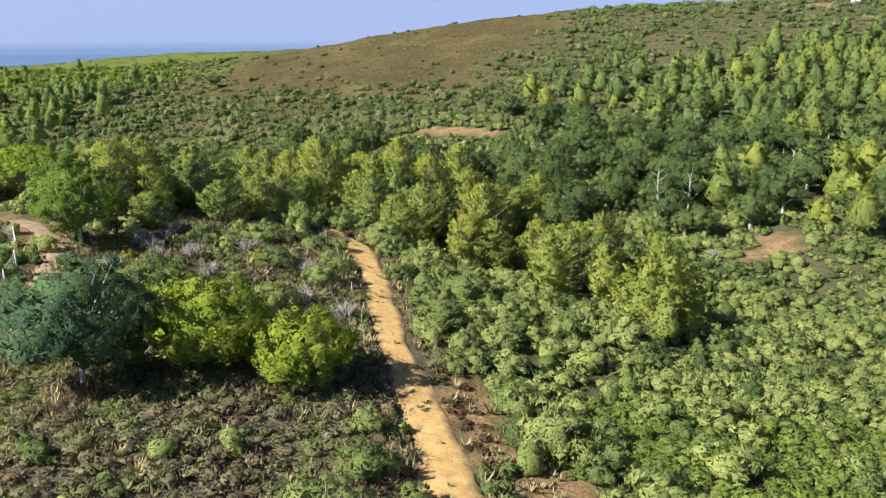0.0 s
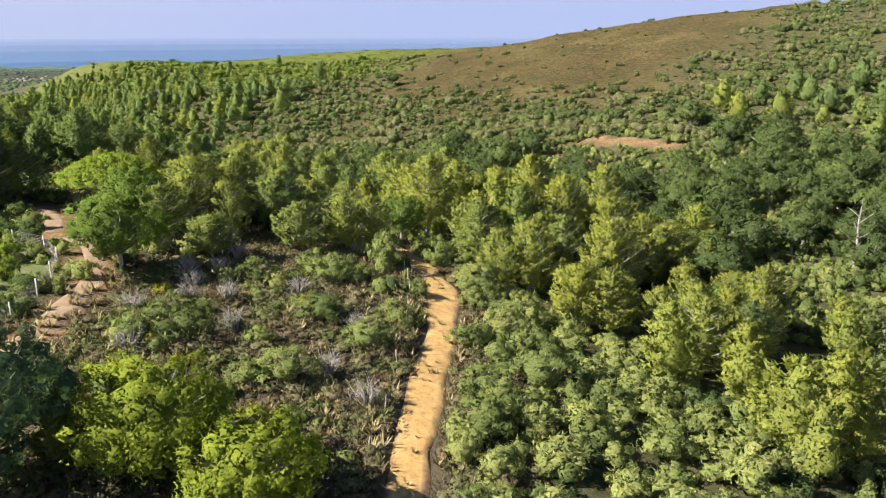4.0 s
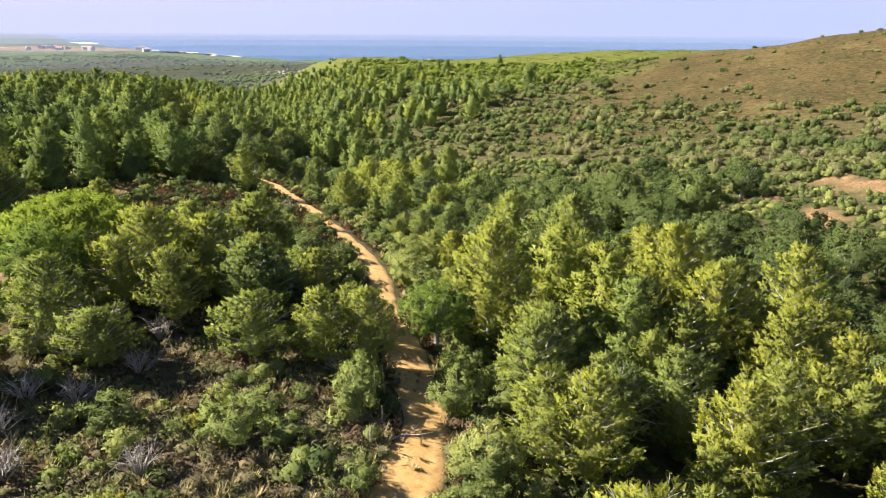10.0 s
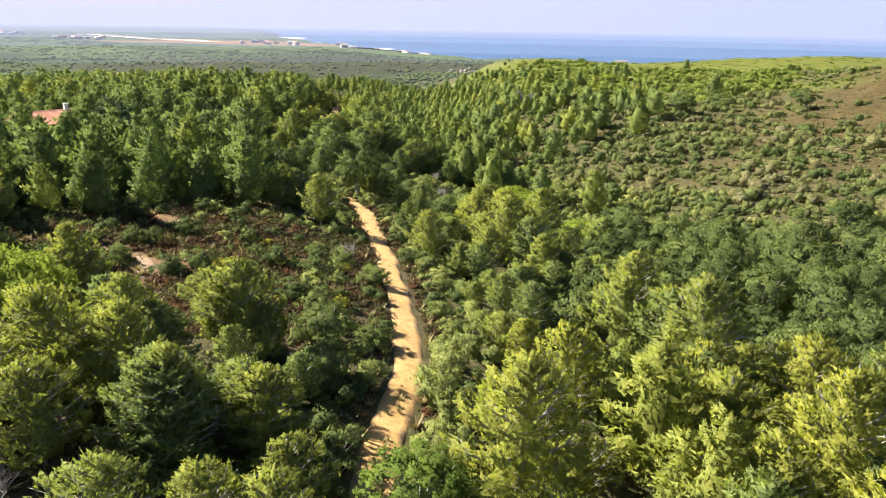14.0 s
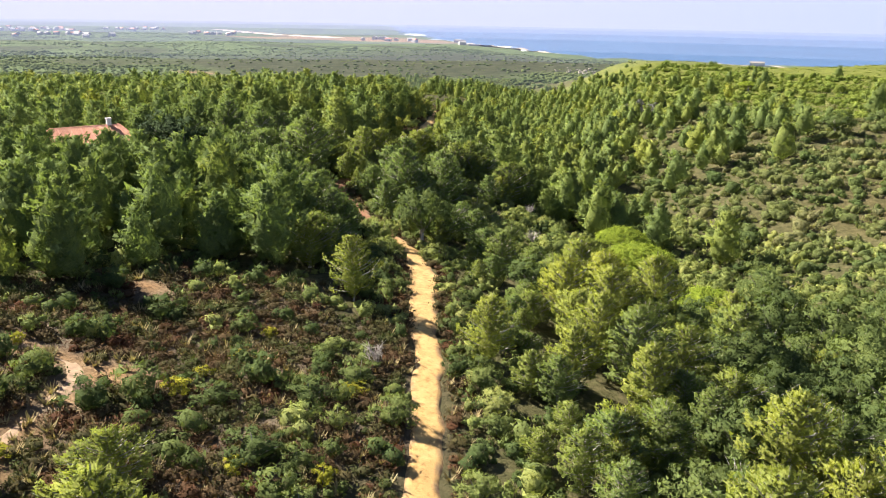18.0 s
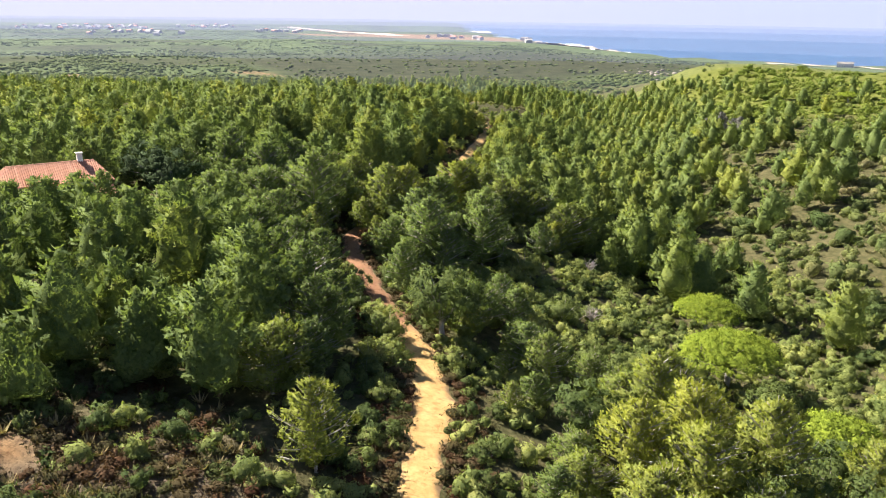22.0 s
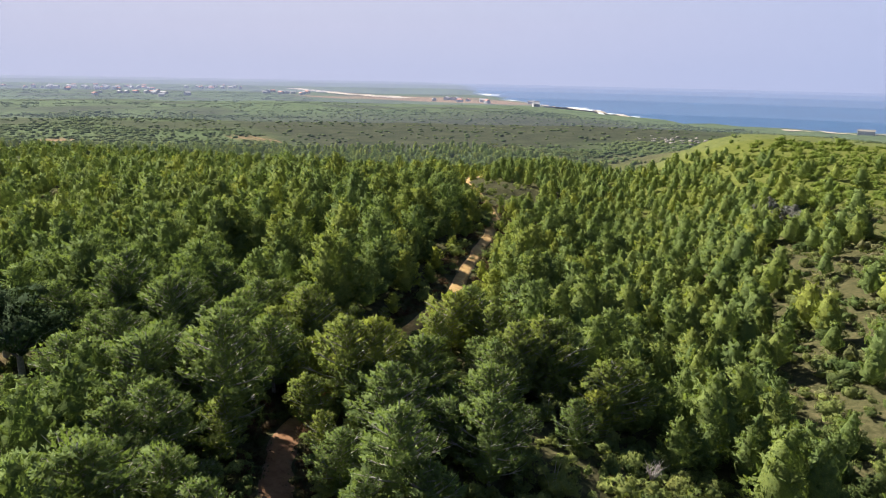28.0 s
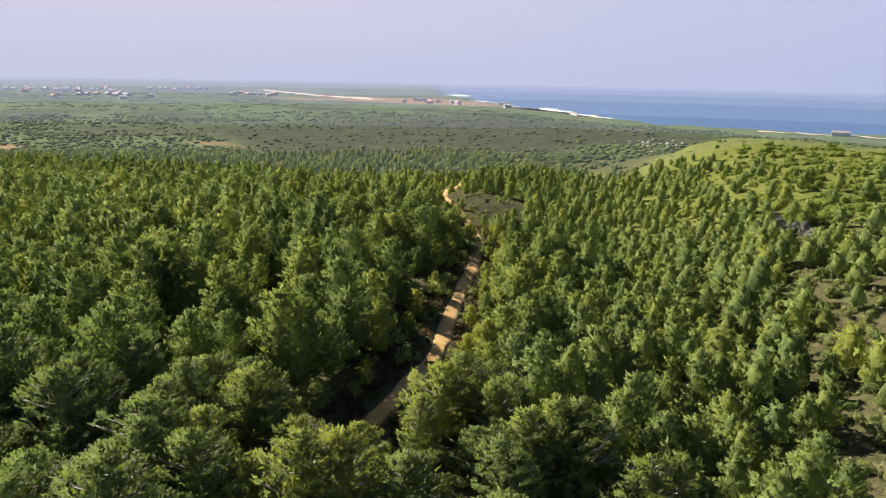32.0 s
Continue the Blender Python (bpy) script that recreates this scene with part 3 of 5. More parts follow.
def stuff(name, forms, places, mat, label, category):
    """One object of many alike plants. places: rows of variant, x, y, z, turn, width, height, tint."""
    vs, fs, ts, ns, o = [], [], [], [], 0
    for k, form in enumerate(forms):
        v, f = form[:2]
        nv = form[2] if len(form) > 2 else None
        p = places[places[:, 0] == k]
        if not len(p):
            continue
        c, s = np.cos(p[:, 4])[:, None], np.sin(p[:, 4])[:, None]
        w = p[:, 5][:, None]
        q = np.stack([(v[:, 0] * c - v[:, 1] * s) * w + p[:, 1:2], (v[:, 0] * s + v[:, 1] * c) * w + p[:, 2:3], v[:, 2] * p[:, 6:7] + p[:, 3:4]], 2)
        vs.append(q.reshape(-1, 3).astype(np.float32))
        if nv is not None:
            ns.append(np.stack([nv[:, 0] * c - nv[:, 1] * s, nv[:, 0] * s + nv[:, 1] * c, np.repeat(nv[None, :, 2], len(p), 0)], 2).reshape(-1, 3).astype(np.float32))
        fs.append((f[None] + (np.arange(len(p)) * len(v))[:, None, None] + o).reshape(-1, 3))
        ts.append(np.repeat(p[:, 7], len(v)))
        o += len(p) * len(v)
    me = mesh_of(name, np.concatenate(vs), np.concatenate(fs), mat, True, np.concatenate(ns) if ns else None, tint=np.concatenate(ts))
    return tagged(new(name, me), label, category, kind="stuff")


# ---- ground, track and sea ----
def graded(lo, hi, step, ends):
    """Even steps from lo to hi, then ever longer ones out to the ends."""
    v = list(np.arange(lo, hi + step / 2, step))
    s = step
    while v[-1] < ends[1]:
        s *= 1.075
        v.append(v[-1] + s)
    s = step
    while v[0] > ends[0]:
        s *= 1.075
        v.insert(0, v[0] - s)
    return np.array(v)


def bald(x, y):
    """How far the scrub gives way to low heath up on the brown hill."""
    return smooth(-35, 35, y - 268 - 0.55 * np.maximum(-40 - x, 0) + 16 * wave(x, y, 60, 21)) * smooth(26, -24, x - 12 - 0.44 * (y - 260) + 12 * wave(x, y, 40, 20)) * smooth(-125, -80, x + 0.1 * (y - 320))


def knoll(x, y):
    """Low dark heath on the knoll beside the far bend of the track."""
    u, v = (x + 262) * -0.89 + (y - 266) * 0.45, (x + 262) * 0.45 + (y - 266) * 0.89
    return smooth(1.15, 0.8, np.hypot(u / 36, v / 12.5) + 0.15 * wave(x, y, 14, 57))


def cover(x, y):
    """How much of each ground cover: green scrub, brown heath, bright green scrub, bare earth."""
    brown = smooth(-24, 22, y - 243 - 0.5 * np.maximum(-70 - x, 0) - 0.35 * np.maximum(x + 30, 0) + 14 * wave(x, y, 60, 21)) * smooth(26, -24, x - 12 - 0.44 * (y - 260) + 12 * wave(x, y, 40, 20)) * smooth(-125, -80, x + 0.1 * (y - 320))
    brown = brown * (0.72 + 0.28 * bald(x, y))
    crest = y - 318 - 0.10 * (x + 250) + 14 * wave(x, y, 50, 23)
    bright = smooth(-42, 34, crest) * smooth(-95, -150, x - 0.1 * (y - 330) + 18 * wave(x, y, 60, 22)) * smooth(-435, -385, x + 20 * wave(x, y, 45, 59))
    dry = 0.0 * x
    for cx, cy, rx, ry in HEATHS:
        dry = np.maximum(dry, smooth(1.25, 0.75, np.hypot((x - cx) / rx, (y - cy) / ry) + 0.15 * wave(x, y, 12, 25)))
    bare = 0.0 * x
    for cx, cy, rx, ry, turn in BARES:
        c, s = math.cos(radians(turn)), math.sin(radians(turn))
        u, v = (x - cx) * c + (y - cy) * s, -(x - cx) * s + (y - cy) * c
        bare = np.maximum(bare, smooth(1.15, 0.8, np.hypot(u / rx, v / ry) + 0.32 * wave(x, y, 4 + rx / 7, 26)))
    bare = np.maximum(bare, smooth(1.5, 0.7, line_distance(x, y, HEATH_PATH)[0]))
    bare = np.maximum(bare, smooth(2.2, 1.2, line_distance(x, y, PATH)[0] + 0.4 * wave(x, y, 5, 29)))
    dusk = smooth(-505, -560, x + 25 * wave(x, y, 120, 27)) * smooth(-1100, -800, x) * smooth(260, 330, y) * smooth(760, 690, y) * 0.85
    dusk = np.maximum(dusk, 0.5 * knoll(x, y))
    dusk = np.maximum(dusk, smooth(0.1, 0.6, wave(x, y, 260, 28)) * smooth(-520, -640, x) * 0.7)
    return 1 - dry, brown, bright * (1 - dusk), bare, dusk


# low heath beside the track: centre and half widths
HEATHS = [(-19, 58, 19, 36), (-67, 113, 23, 18), (-27, 86, 12, 8)]
# bare earth: centre, half lengths, turn
BARES = [(5.4, 33, 2.4, 7.5, -8), (2.2, 45, 2.2, 7, 10), (-64.6, 109.8, 2.6, 1.8, 20), (-82.5, 115, 2.2, 1.6, 0), (-241, 141, 6, 4, 20), (-255, 244, 4, 3, 30), (4, 208.3, 14, 2.0, -20), (-15, 203, 4.5, 2.4, 0), (-4, 192, 3.4, 6, 15), (52, 113, 6.2, 3.2, 62), (46.5, 108.5, 3, 1.8, 20), (-150, 132.5, 3.5, 2.5, 0), (-655, 150, 26, 12, 20), (-650, 285, 22, 16, 70), (-600, 128, 30, 14, 0),
         (-1470, 900, 340, 105, 22), (-1950, 860, 380, 16, 2), (-1280, 950, 120, 35, 25), (-1650, 1010, 160, 30, 25), (-1700, 700, 90, 14, 15), (172, 352, 16, 5, 0),
         (-322, 291, 9, 4.5, 40), (-372, 322, 9, 5, 35)]

gx, gy = graded(-250, 70, 2.5, (-4900, 4900)), graded(-10, 330, 2.5, (-4900, 4900))
X, Y = np.meshgrid(gx, gy, indexing="ij")
Z = height(X, Y) - 0.16 * smooth(2.4, 1.0, line_distance(X, Y, TRACK)[0])
idx = np.arange(X.size).reshape(X.shape)
quads = np.stack([idx[:-1, :-1], idx[1:, :-1], idx[1:, 1:], idx[:-1, 1:]], -1).reshape(-1, 4)
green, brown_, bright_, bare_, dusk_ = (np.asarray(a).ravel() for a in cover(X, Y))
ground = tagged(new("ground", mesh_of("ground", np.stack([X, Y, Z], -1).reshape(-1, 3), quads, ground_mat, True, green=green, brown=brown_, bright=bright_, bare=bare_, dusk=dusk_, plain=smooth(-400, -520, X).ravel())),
                "rolling coastal land of dry soil, heath and scrub", "ground", kind="structure")

ang = np.linspace(0, 2 * np.pi, 97)[:-1]
rings = np.array([0, 300, 800, 1500, 2500, 3500, 4850.0])
sv = np.concatenate([[(0, 0, SEA)]] + [np.stack([r_ * np.cos(ang), r_ * np.sin(ang), np.full(96, SEA)], 1) for r_ in rings[1:]])
sq = [(1 + 96 * k + i, 1 + 96 * (k + 1) + i, 1 + 96 * (k + 1) + (i + 1) % 96, 1 + 96 * k + (i + 1) % 96) for k in range(len(rings) - 2) for i in range(96)]
sea = tagged(new("water", mesh_of("water", sv, sq, water_mat)), "blue ocean reaching to a hazy horizon", "sea", kind="structure")


# haze painted as glowing see-through shells round the land, thinning upward
haze_mat = bpy.data.materials.new("painted_haze_glow")
haze_mat.use_nodes = True
n = haze_mat.node_tree
n.nodes.clear()
geo = n.nodes.new("ShaderNodeNewGeometry")
sep = n.nodes.new("ShaderNodeSeparateXYZ")
n.links.new(geo.outputs["Position"], sep.inputs[0])
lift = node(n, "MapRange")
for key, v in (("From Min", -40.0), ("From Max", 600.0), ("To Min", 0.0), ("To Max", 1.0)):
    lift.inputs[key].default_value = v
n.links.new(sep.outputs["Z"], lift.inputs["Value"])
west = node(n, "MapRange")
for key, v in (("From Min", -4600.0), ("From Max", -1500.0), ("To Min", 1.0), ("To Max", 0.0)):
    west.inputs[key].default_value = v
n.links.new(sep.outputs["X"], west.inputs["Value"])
# emission stands in for light scattered by distant air
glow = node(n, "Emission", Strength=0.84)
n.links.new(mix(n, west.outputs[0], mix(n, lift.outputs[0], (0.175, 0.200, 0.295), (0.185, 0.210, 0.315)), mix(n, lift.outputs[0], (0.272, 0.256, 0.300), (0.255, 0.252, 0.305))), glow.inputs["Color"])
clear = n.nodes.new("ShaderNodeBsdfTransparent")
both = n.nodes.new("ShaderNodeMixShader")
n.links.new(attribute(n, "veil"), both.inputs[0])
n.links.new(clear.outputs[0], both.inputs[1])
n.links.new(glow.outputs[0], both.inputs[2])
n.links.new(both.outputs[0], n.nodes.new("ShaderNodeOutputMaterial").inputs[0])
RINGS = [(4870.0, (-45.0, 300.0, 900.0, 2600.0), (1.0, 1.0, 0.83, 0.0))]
# nearer shells lay painted haze over the land and sea behind them
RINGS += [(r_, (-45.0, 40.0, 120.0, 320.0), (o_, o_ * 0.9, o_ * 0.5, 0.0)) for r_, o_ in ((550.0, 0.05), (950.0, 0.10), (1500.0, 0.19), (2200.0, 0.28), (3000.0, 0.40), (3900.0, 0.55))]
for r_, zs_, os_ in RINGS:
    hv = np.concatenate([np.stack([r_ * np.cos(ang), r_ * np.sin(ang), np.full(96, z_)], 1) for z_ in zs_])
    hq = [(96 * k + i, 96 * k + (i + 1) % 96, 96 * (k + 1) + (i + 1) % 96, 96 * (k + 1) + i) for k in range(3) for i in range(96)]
    haze = tagged(new("backdrop", mesh_of("backdrop", hv, hq, haze_mat, True, veil=np.repeat(os_, 96))), "glowing shell painted as pale lavender haze over the distance and sea horizon", "sky haze", kind="structure")
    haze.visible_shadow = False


def ribbon(name, pts, half, lift, mat, label, category, step=0.5, across=9, attrs=None):
    """A strip of earth laid along a line, with wandering edges."""
    seg = np.hypot(*np.diff(pts, axis=0).T)
    s = np.concatenate([[0], np.cumsum(seg)])
    u = np.arange(0, s[-1], step)
    cx, cy = np.interp(u, s, pts[:, 0]), np.interp(u, s, pts[:, 1])
    k = np.ones(int(6 / step) | 1)
    k /= k.sum()
    pad = len(k) // 2
    cx, cy = np.convolve(np.pad(cx, pad, "edge"), k, "valid"), np.convolve(np.pad(cy, pad, "edge"), k, "valid")
    tx, ty = np.gradient(cx), np.gradient(cy)
    l = np.hypot(tx, ty)
    nx, ny = -ty / l, tx / l
    w = np.interp(u, s, half) if np.ndim(half) else np.full(len(u), half)
    e = np.linspace(-1, 1, across)
    side = w[:, None] * e[None] * (1 + 0.22 * wave(u, u * 0, 9, 31)[:, None] * (e[None] > 0) + 0.22 * wave(u, u * 0, 7, 32)[:, None] * (e[None] < 0))
    x, y = cx[:, None] + nx[:, None] * side, cy[:, None] + ny[:, None] * side
    rut = -0.05 * np.exp(-((np.abs(e) - 0.38) / 0.14) ** 2)
    z = height(x, y) + lift + rut[None] - 0.26 * (np.abs(e) ** 8)[None]
    i = np.arange(x.size).reshape(x.shape)
    q = np.stack([i[:-1, :-1], i[1:, :-1], i[1:, 1:], i[:-1, 1:]], -1).reshape(-1, 4)
    verge = np.clip(np.abs(e)[None] * 1.0 - 0.62 + 0.25 * wave(x, y, 3, 33), 0, 0.4) / 0.4
    redness = smooth(-94, -101, x) * smooth(-134, -128, x)
    me = mesh_of(name, np.stack([x, y, z], -1).reshape(-1, 3), q, mat, True, verge=verge.ravel(), red=redness.ravel())
    return tagged(new(name, me), label, category, kind="structure")


half_w = np.interp(np.arange(len(TRACK)), [0, 2, 3, 4, 5, 6, 7, 9, 11, 14, 15, 16, 17, 18, 20, 22, 31], [2.3, 2.2, 1.7, 1.4, 1.4, 1.6, 2.1, 2.0, 1.35, 1.25, 1.6, 2.3, 2.4, 1.6, 1.3, 1.1, 1.2])
track = ribbon("road", TRACK, half_w, 0.07, track_mat, "rutted sandy ochre dirt track through the scrub", "dirt track")

path = ribbon("path", PATH, 1.2, 0.05, earth_mat, "bare sandy side path past the garden lawn", "dirt path")
heath_path = ribbon("path", HEATH_PATH, 0.6, 0.05, earth_mat, "narrow sandy footpath winding through the heath", "footpath")

# ---- what grows where ----
r = np.random.RandomState(11)


def scatter(x0, x1, y0, y1, step):
    x, y = np.meshgrid(np.arange(x0, x1, step), np.arange(y0, y1, step), indexing="ij")
    return (x + r.uniform(-0.48, 0.48, x.shape) * step).ravel(), (y + r.uniform(-0.48, 0.48, y.shape) * step).ravel()


def woods(x, y):
    """Chance of a pine, an oak and a tall shrub at a place."""
    along = line_distance(x, y, TRACK)
    green, brown, bright, bare, dusk = cover(x, y)
    south = y < np.interp(-x, -TRACK[:, 0], TRACK[:, 1])
    pine = np.where(south, smooth(-77, -97, x + 0.2 * (y - 100) + 6 * wave(x, y, 25, 41)), 0) * smooth(-560, -440, x)
    belt = smooth(11, 6, np.abs(y - 98 - 0.12 * (x + 40)) + 2 * wave(x, y, 12, 44)) * smooth(-20, -25, x) * smooth(-53, -46, x)
    pine = np.maximum(pine, np.where(south, np.maximum(belt, smooth(-40, -50, x) * smooth(78, 88, y)), 0))
    rise = line_distance(x, y, GULLY)[0] * np.where(y > np.interp(-x, -GULLY[:, 0], GULLY[:, 1]), 1, -1)
    pine = np.maximum(pine, np.where(~south, smooth(12, -4, rise - 18 * smooth(-122, -165, x) - 16 * smooth(-170, -205, x) + 6 * wave(x, y, 30, 45)) * smooth(76, 96, y + 0.75 * np.maximum(x, -20)) * (y < 420) * np.maximum(smooth(36, 27, x - 0.2 * (y - 100) + 3 * wave(x, y, 15, 50)), smooth(128, 142, y)), 0))
    pine = np.maximum(pine, 0.95 * smooth(25, 65, x + 20 * wave(x, y, 40, 42)) * smooth(275, 235, y) * smooth(100, 135, y))
    pine = np.maximum(pine, 0.9 * smooth(-330, -380, x) * smooth(400, 330, y) * smooth(-720, -600, x))
    pine = np.maximum(pine, 0.3 * bright * smooth(-340, -270, x) * smooth(-170, -215, x) * (wave(x, y, 30, 48) > -0.2))
    pine = np.maximum(pine, 0.85 * np.exp(-((x - 112) / 40) ** 4 - ((y - 240) / 26) ** 4))
    pine = np.maximum(pine, np.where(~south & (rise > 0), 0.62 * smooth(-108, -145, x) * smooth(-300, -240, x) * smooth(345, 290, y) * (1 - brown) * smooth(-0.5, 0.15, wave(x, y, 26, 58)), 0))
    pine = pine * (1 - 0.95 * knoll(x, y))
    oak = 0.95 * np.exp(-(((x + 27) / 38) ** 4 + ((y - 178) / 20) ** 4)) + 0.85 * np.exp(-(((x - 45) / 65) ** 2 + ((y - 172) / 36) ** 2))
    glade = smooth(1.15, 0.8, np.hypot((x + 92) / 38, (y - 184) / 23) + 0.12 * wave(x, y, 14, 47))
    pine = pine * (1 - 0.93 * glade)
    shrub = (1 - 0.9 * bald(x, y)) * (1 - 0.15 * brown) * (1 - bright * (0.97 - 0.87 * smooth(-345, -270, x))) * (1 - 0.7 * dusk) * 0.95
    bramble = smooth(1.2, 0.8, np.hypot((x - 22) / 14, (y - 44) / 9) + 0.15 * wave(x, y, 8, 51))
    shrub = shrub * (1 - 0.75 * bramble)
    free = (along[0] > np.where((x < -202) | ((x < -129) & (x > -146)), 0.7, 2.0)) * (bare < 0.3)
    open_ = np.clip(green, 0, 1)
    return pine * np.maximum(open_, belt > 0.5) * free * (along[0] > np.where(x < -202, 1.0, np.where(x < -147, 2.6, np.where(x < -129, 1.3, np.where(x < -95, 3.0, np.where(x > -18, 3.4 + 4.2 * smooth(112, 100, y), 5.8)))))), np.clip(oak, 0, 1) * open_ * free, shrub * free * (open_ + (1 - open_) * (0.15 + 0.12 * smooth(-42, -52, x))), along[0]


def planted():
    """Rows of kind, x, y, distance from the track: trees on a wide net, shrubs between them on a finer one."""
    x, y = scatter(-560, 200, -40, 420, 4.9)
    p_pine, p_oak, p_shrub, off = woods(x, y)
    roll = r.uniform(0, 1, len(x))
    kind = np.where(roll < p_oak * 0.85, 1, np.where(roll < p_pine * 0.9, 0, -1))
    kind = np.where((np.minimum(off, line_distance(x, y, SIDE)[0] - 4) > 55) & (r.uniform(0, 1, len(x)) < 0.2), -1, kind)
    trees = np.stack([kind, x, y, off], 1)[kind >= 0]
    out = [trees]
    x, y = scatter(-262, -86, 60, 300, 4.7)
    p_pine, p_oak, p_shrub, off = woods(x, y)
    k = r.uniform(0, 1, len(x)) < (0.3 + 0.5 * smooth(-130, -180, x)) * p_pine * (1 - p_oak)
    out.append(np.stack([np.zeros(k.sum()), x[k], y[k], off[k]], 1))
    x, y = scatter(-64, -22, 74, 108, 4.4)
    off = line_distance(x, y, TRACK)[0]
    k = (r.uniform(0, 1, len(x)) < 0.3 * smooth(3, 5, off) * smooth(11, 6, np.abs(y - 93 + 0.1 * (x + 40)) + 3 * wave(x, y, 14, 49)) * smooth(-55, -48, x)) & (cover(x, y)[3] < 0.3)
    out.append(np.stack([np.zeros(k.sum()), x[k], y[k], off[k]], 1))
    x, y = scatter(-22, 75, 84, 150, 4.6)
    p_pine, p_oak, p_shrub, off = woods(x, y)
    k = r.uniform(0, 1, len(x)) < 0.1 * p_pine * (1 - p_oak)
    out.append(np.stack([np.zeros(k.sum()), x[k], y[k], off[k]], 1))
    for x0, x1, y0, y1, step in ((-250, 0, 15, 300, 2.7), (-90, 75, -40, 15, 4.0), (0, 75, 110, 300, 2.7), (0, 75, 15, 110, 2.15), (-560, -250, 100, 460, 4.2), (-250, 75, 300, 420, 3.6), (75, 220, 60, 420, 4.8)):
        x, y = scatter(x0, x1, y0, y1, step)
        p_pine, p_oak, p_shrub, off = woods(x, y)
        k = r.uniform(0, 1, len(x)) < p_shrub * (1 - 0.8 * np.maximum(p_pine, p_oak)) * np.clip(0.9 + 0.35 * wave(x, y, 16, 46), 0.35, 1)
        out.append(np.stack([np.full(k.sum(), 2), x[k], y[k], off[k]], 1))
    return np.concatenate(out)


plants = planted()
plants = plants[(np.hypot((plants[:, 1] - 2) / 22, (plants[:, 2] - 194) / 21) > 1) | (plants[:, 0] == 2)]
for cx, cy, rad in ((-149, 121.5, 6.6), (-43, 67, 7), (-23, 44.5, 6.5), (-15.5, 48.5, 5), (-9, 47.5, 4), (-35.4, 72, 5), (-42, 83, 4.5), (-33, 60, 3.5), (-101.3, 197.6, 6.5), (-87.2, 185.9, 8), (-70, 181, 6), (-49.5, 89.5, 5.5), (-152, 132.5, 6.5), (-145.5, 135, 6), (-76, 131, 6.5), (-50, 105, 7.5)):
    plants = plants[np.hypot(plants[:, 1] - cx, plants[:, 2] - cy) > rad]
kind, x, y, off = plants[:, 0].astype(int), plants[:, 1], plants[:, 2], plants[:, 3]
z = height(x, y)
size = r.uniform(0.7, 1.35, len(x))
size = np.where(kind == 2, size * np.where(off > 45, r.uniform(0.35, 1.25, len(x)), r.uniform(0.5, 1.2, len(x))) * (1 + 0.2 * smooth(195, 225, y) * (off > 40)) * (1 - 0.4 * bald(x, y)) * (1 - 0.35 * knoll(x, y)), size)
size = np.where((kind == 0) & (x < -18) & (x > -92) & (y > np.interp(-x, -TRACK[:, 0], TRACK[:, 1])), size * (0.42 + 0.58 * smooth(5, 20, off)), size)
tint = np.clip(0.5 + (0.33 - 0.17 * smooth(-70, -120, x)) * wave(x, y, 35, 43) + r.normal(0, 0.19, len(x)) - 0.12 * (kind == 2) * smooth(190, 225, y) - 0.5 * (kind == 2) * smooth(-38, -48, x) * smooth(146, 132, y) + 0.3 * (kind == 2) * smooth(-10, 10, x) * smooth(120, 90, y) - 0.42 * (kind == 0) * smooth(-65, -115, x) - 0.42 * (kind == 0) * smooth(25, 50, x) * smooth(135, 170, y) + 0.3 * (kind == 0) * np.exp(-((x - 8) / 36) ** 2 - ((y - 112) / 30) ** 2), 0, 1)
size = np.where((kind == 0) & (x < -95), size * (0.82 + 0.18 * smooth(2.5, 6, off)), size)
size = np.where(kind == 0, size * 1.2 * (1 - 0.32 * smooth(-170, -270, x) - 0.12 * smooth(-330, -380, x)) * (0.78 + 0.22 * smooth(9, 20, np.hypot(x + 140, y - 126))), np.where(kind == 1, size * 1.3, size))
size = np.where(kind == 0, size * (1 - 0.14 * smooth(-130, -170, x) * smooth(-290, -240, x)), size)
size = np.where((kind == 0) & (x > 30) & (y > 150), size * 0.95, size)
size = np.where((kind == 0) & (x < -95), size * np.clip(1 + 0.26 * wave(x, y, 9, 69), 0.68, 1.24), size)
size = np.where((kind == 0) & (x > -25) & (y < 150), size * (0.78 + 0.3 * smooth(100, 122, y - 0.3 * x)), size)
size = np.where((kind == 0) & (x < -20) & (x > -62) & (y < np.interp(-x, -TRACK[:, 0], TRACK[:, 1])), size * (0.6 + 0.22 * smooth(5, 14, off)), size)
size = np.where((kind == 2) & (np.hypot((x - 2) / 22, (y - 196) / 19) < 1), size * 0.6, size)
size = np.where((kind == 0) & (x < -78) & (off < 9) & ~((x < -129) & (x > -147)), size * (0.55 + 0.45 * smooth(3.5, 9, off)), size)
size = np.where((kind == 2) & (np.hypot((x - 47) / 12, (y - 103) / 12) < 1), size * 0.5, size)
tint = np.clip(tint - 0.22 * (kind == 0) * smooth(-30, -40, x) * smooth(-85, -72, x) + r.normal(0, 0.12, len(x)) - 0.4 * (kind == 0) * smooth(-78, -92, x) * smooth(-190, -170, x) * smooth(172, 160, y) + 0.4 * (kind == 0) * smooth(8, 4, off) * (x < -120) + 0.2 * (kind == 0) * np.exp(-((x - 112) / 40) ** 2 - ((y - 240) / 26) ** 2), 0, 1)
turn = r.uniform(0, 6.28, len(x))

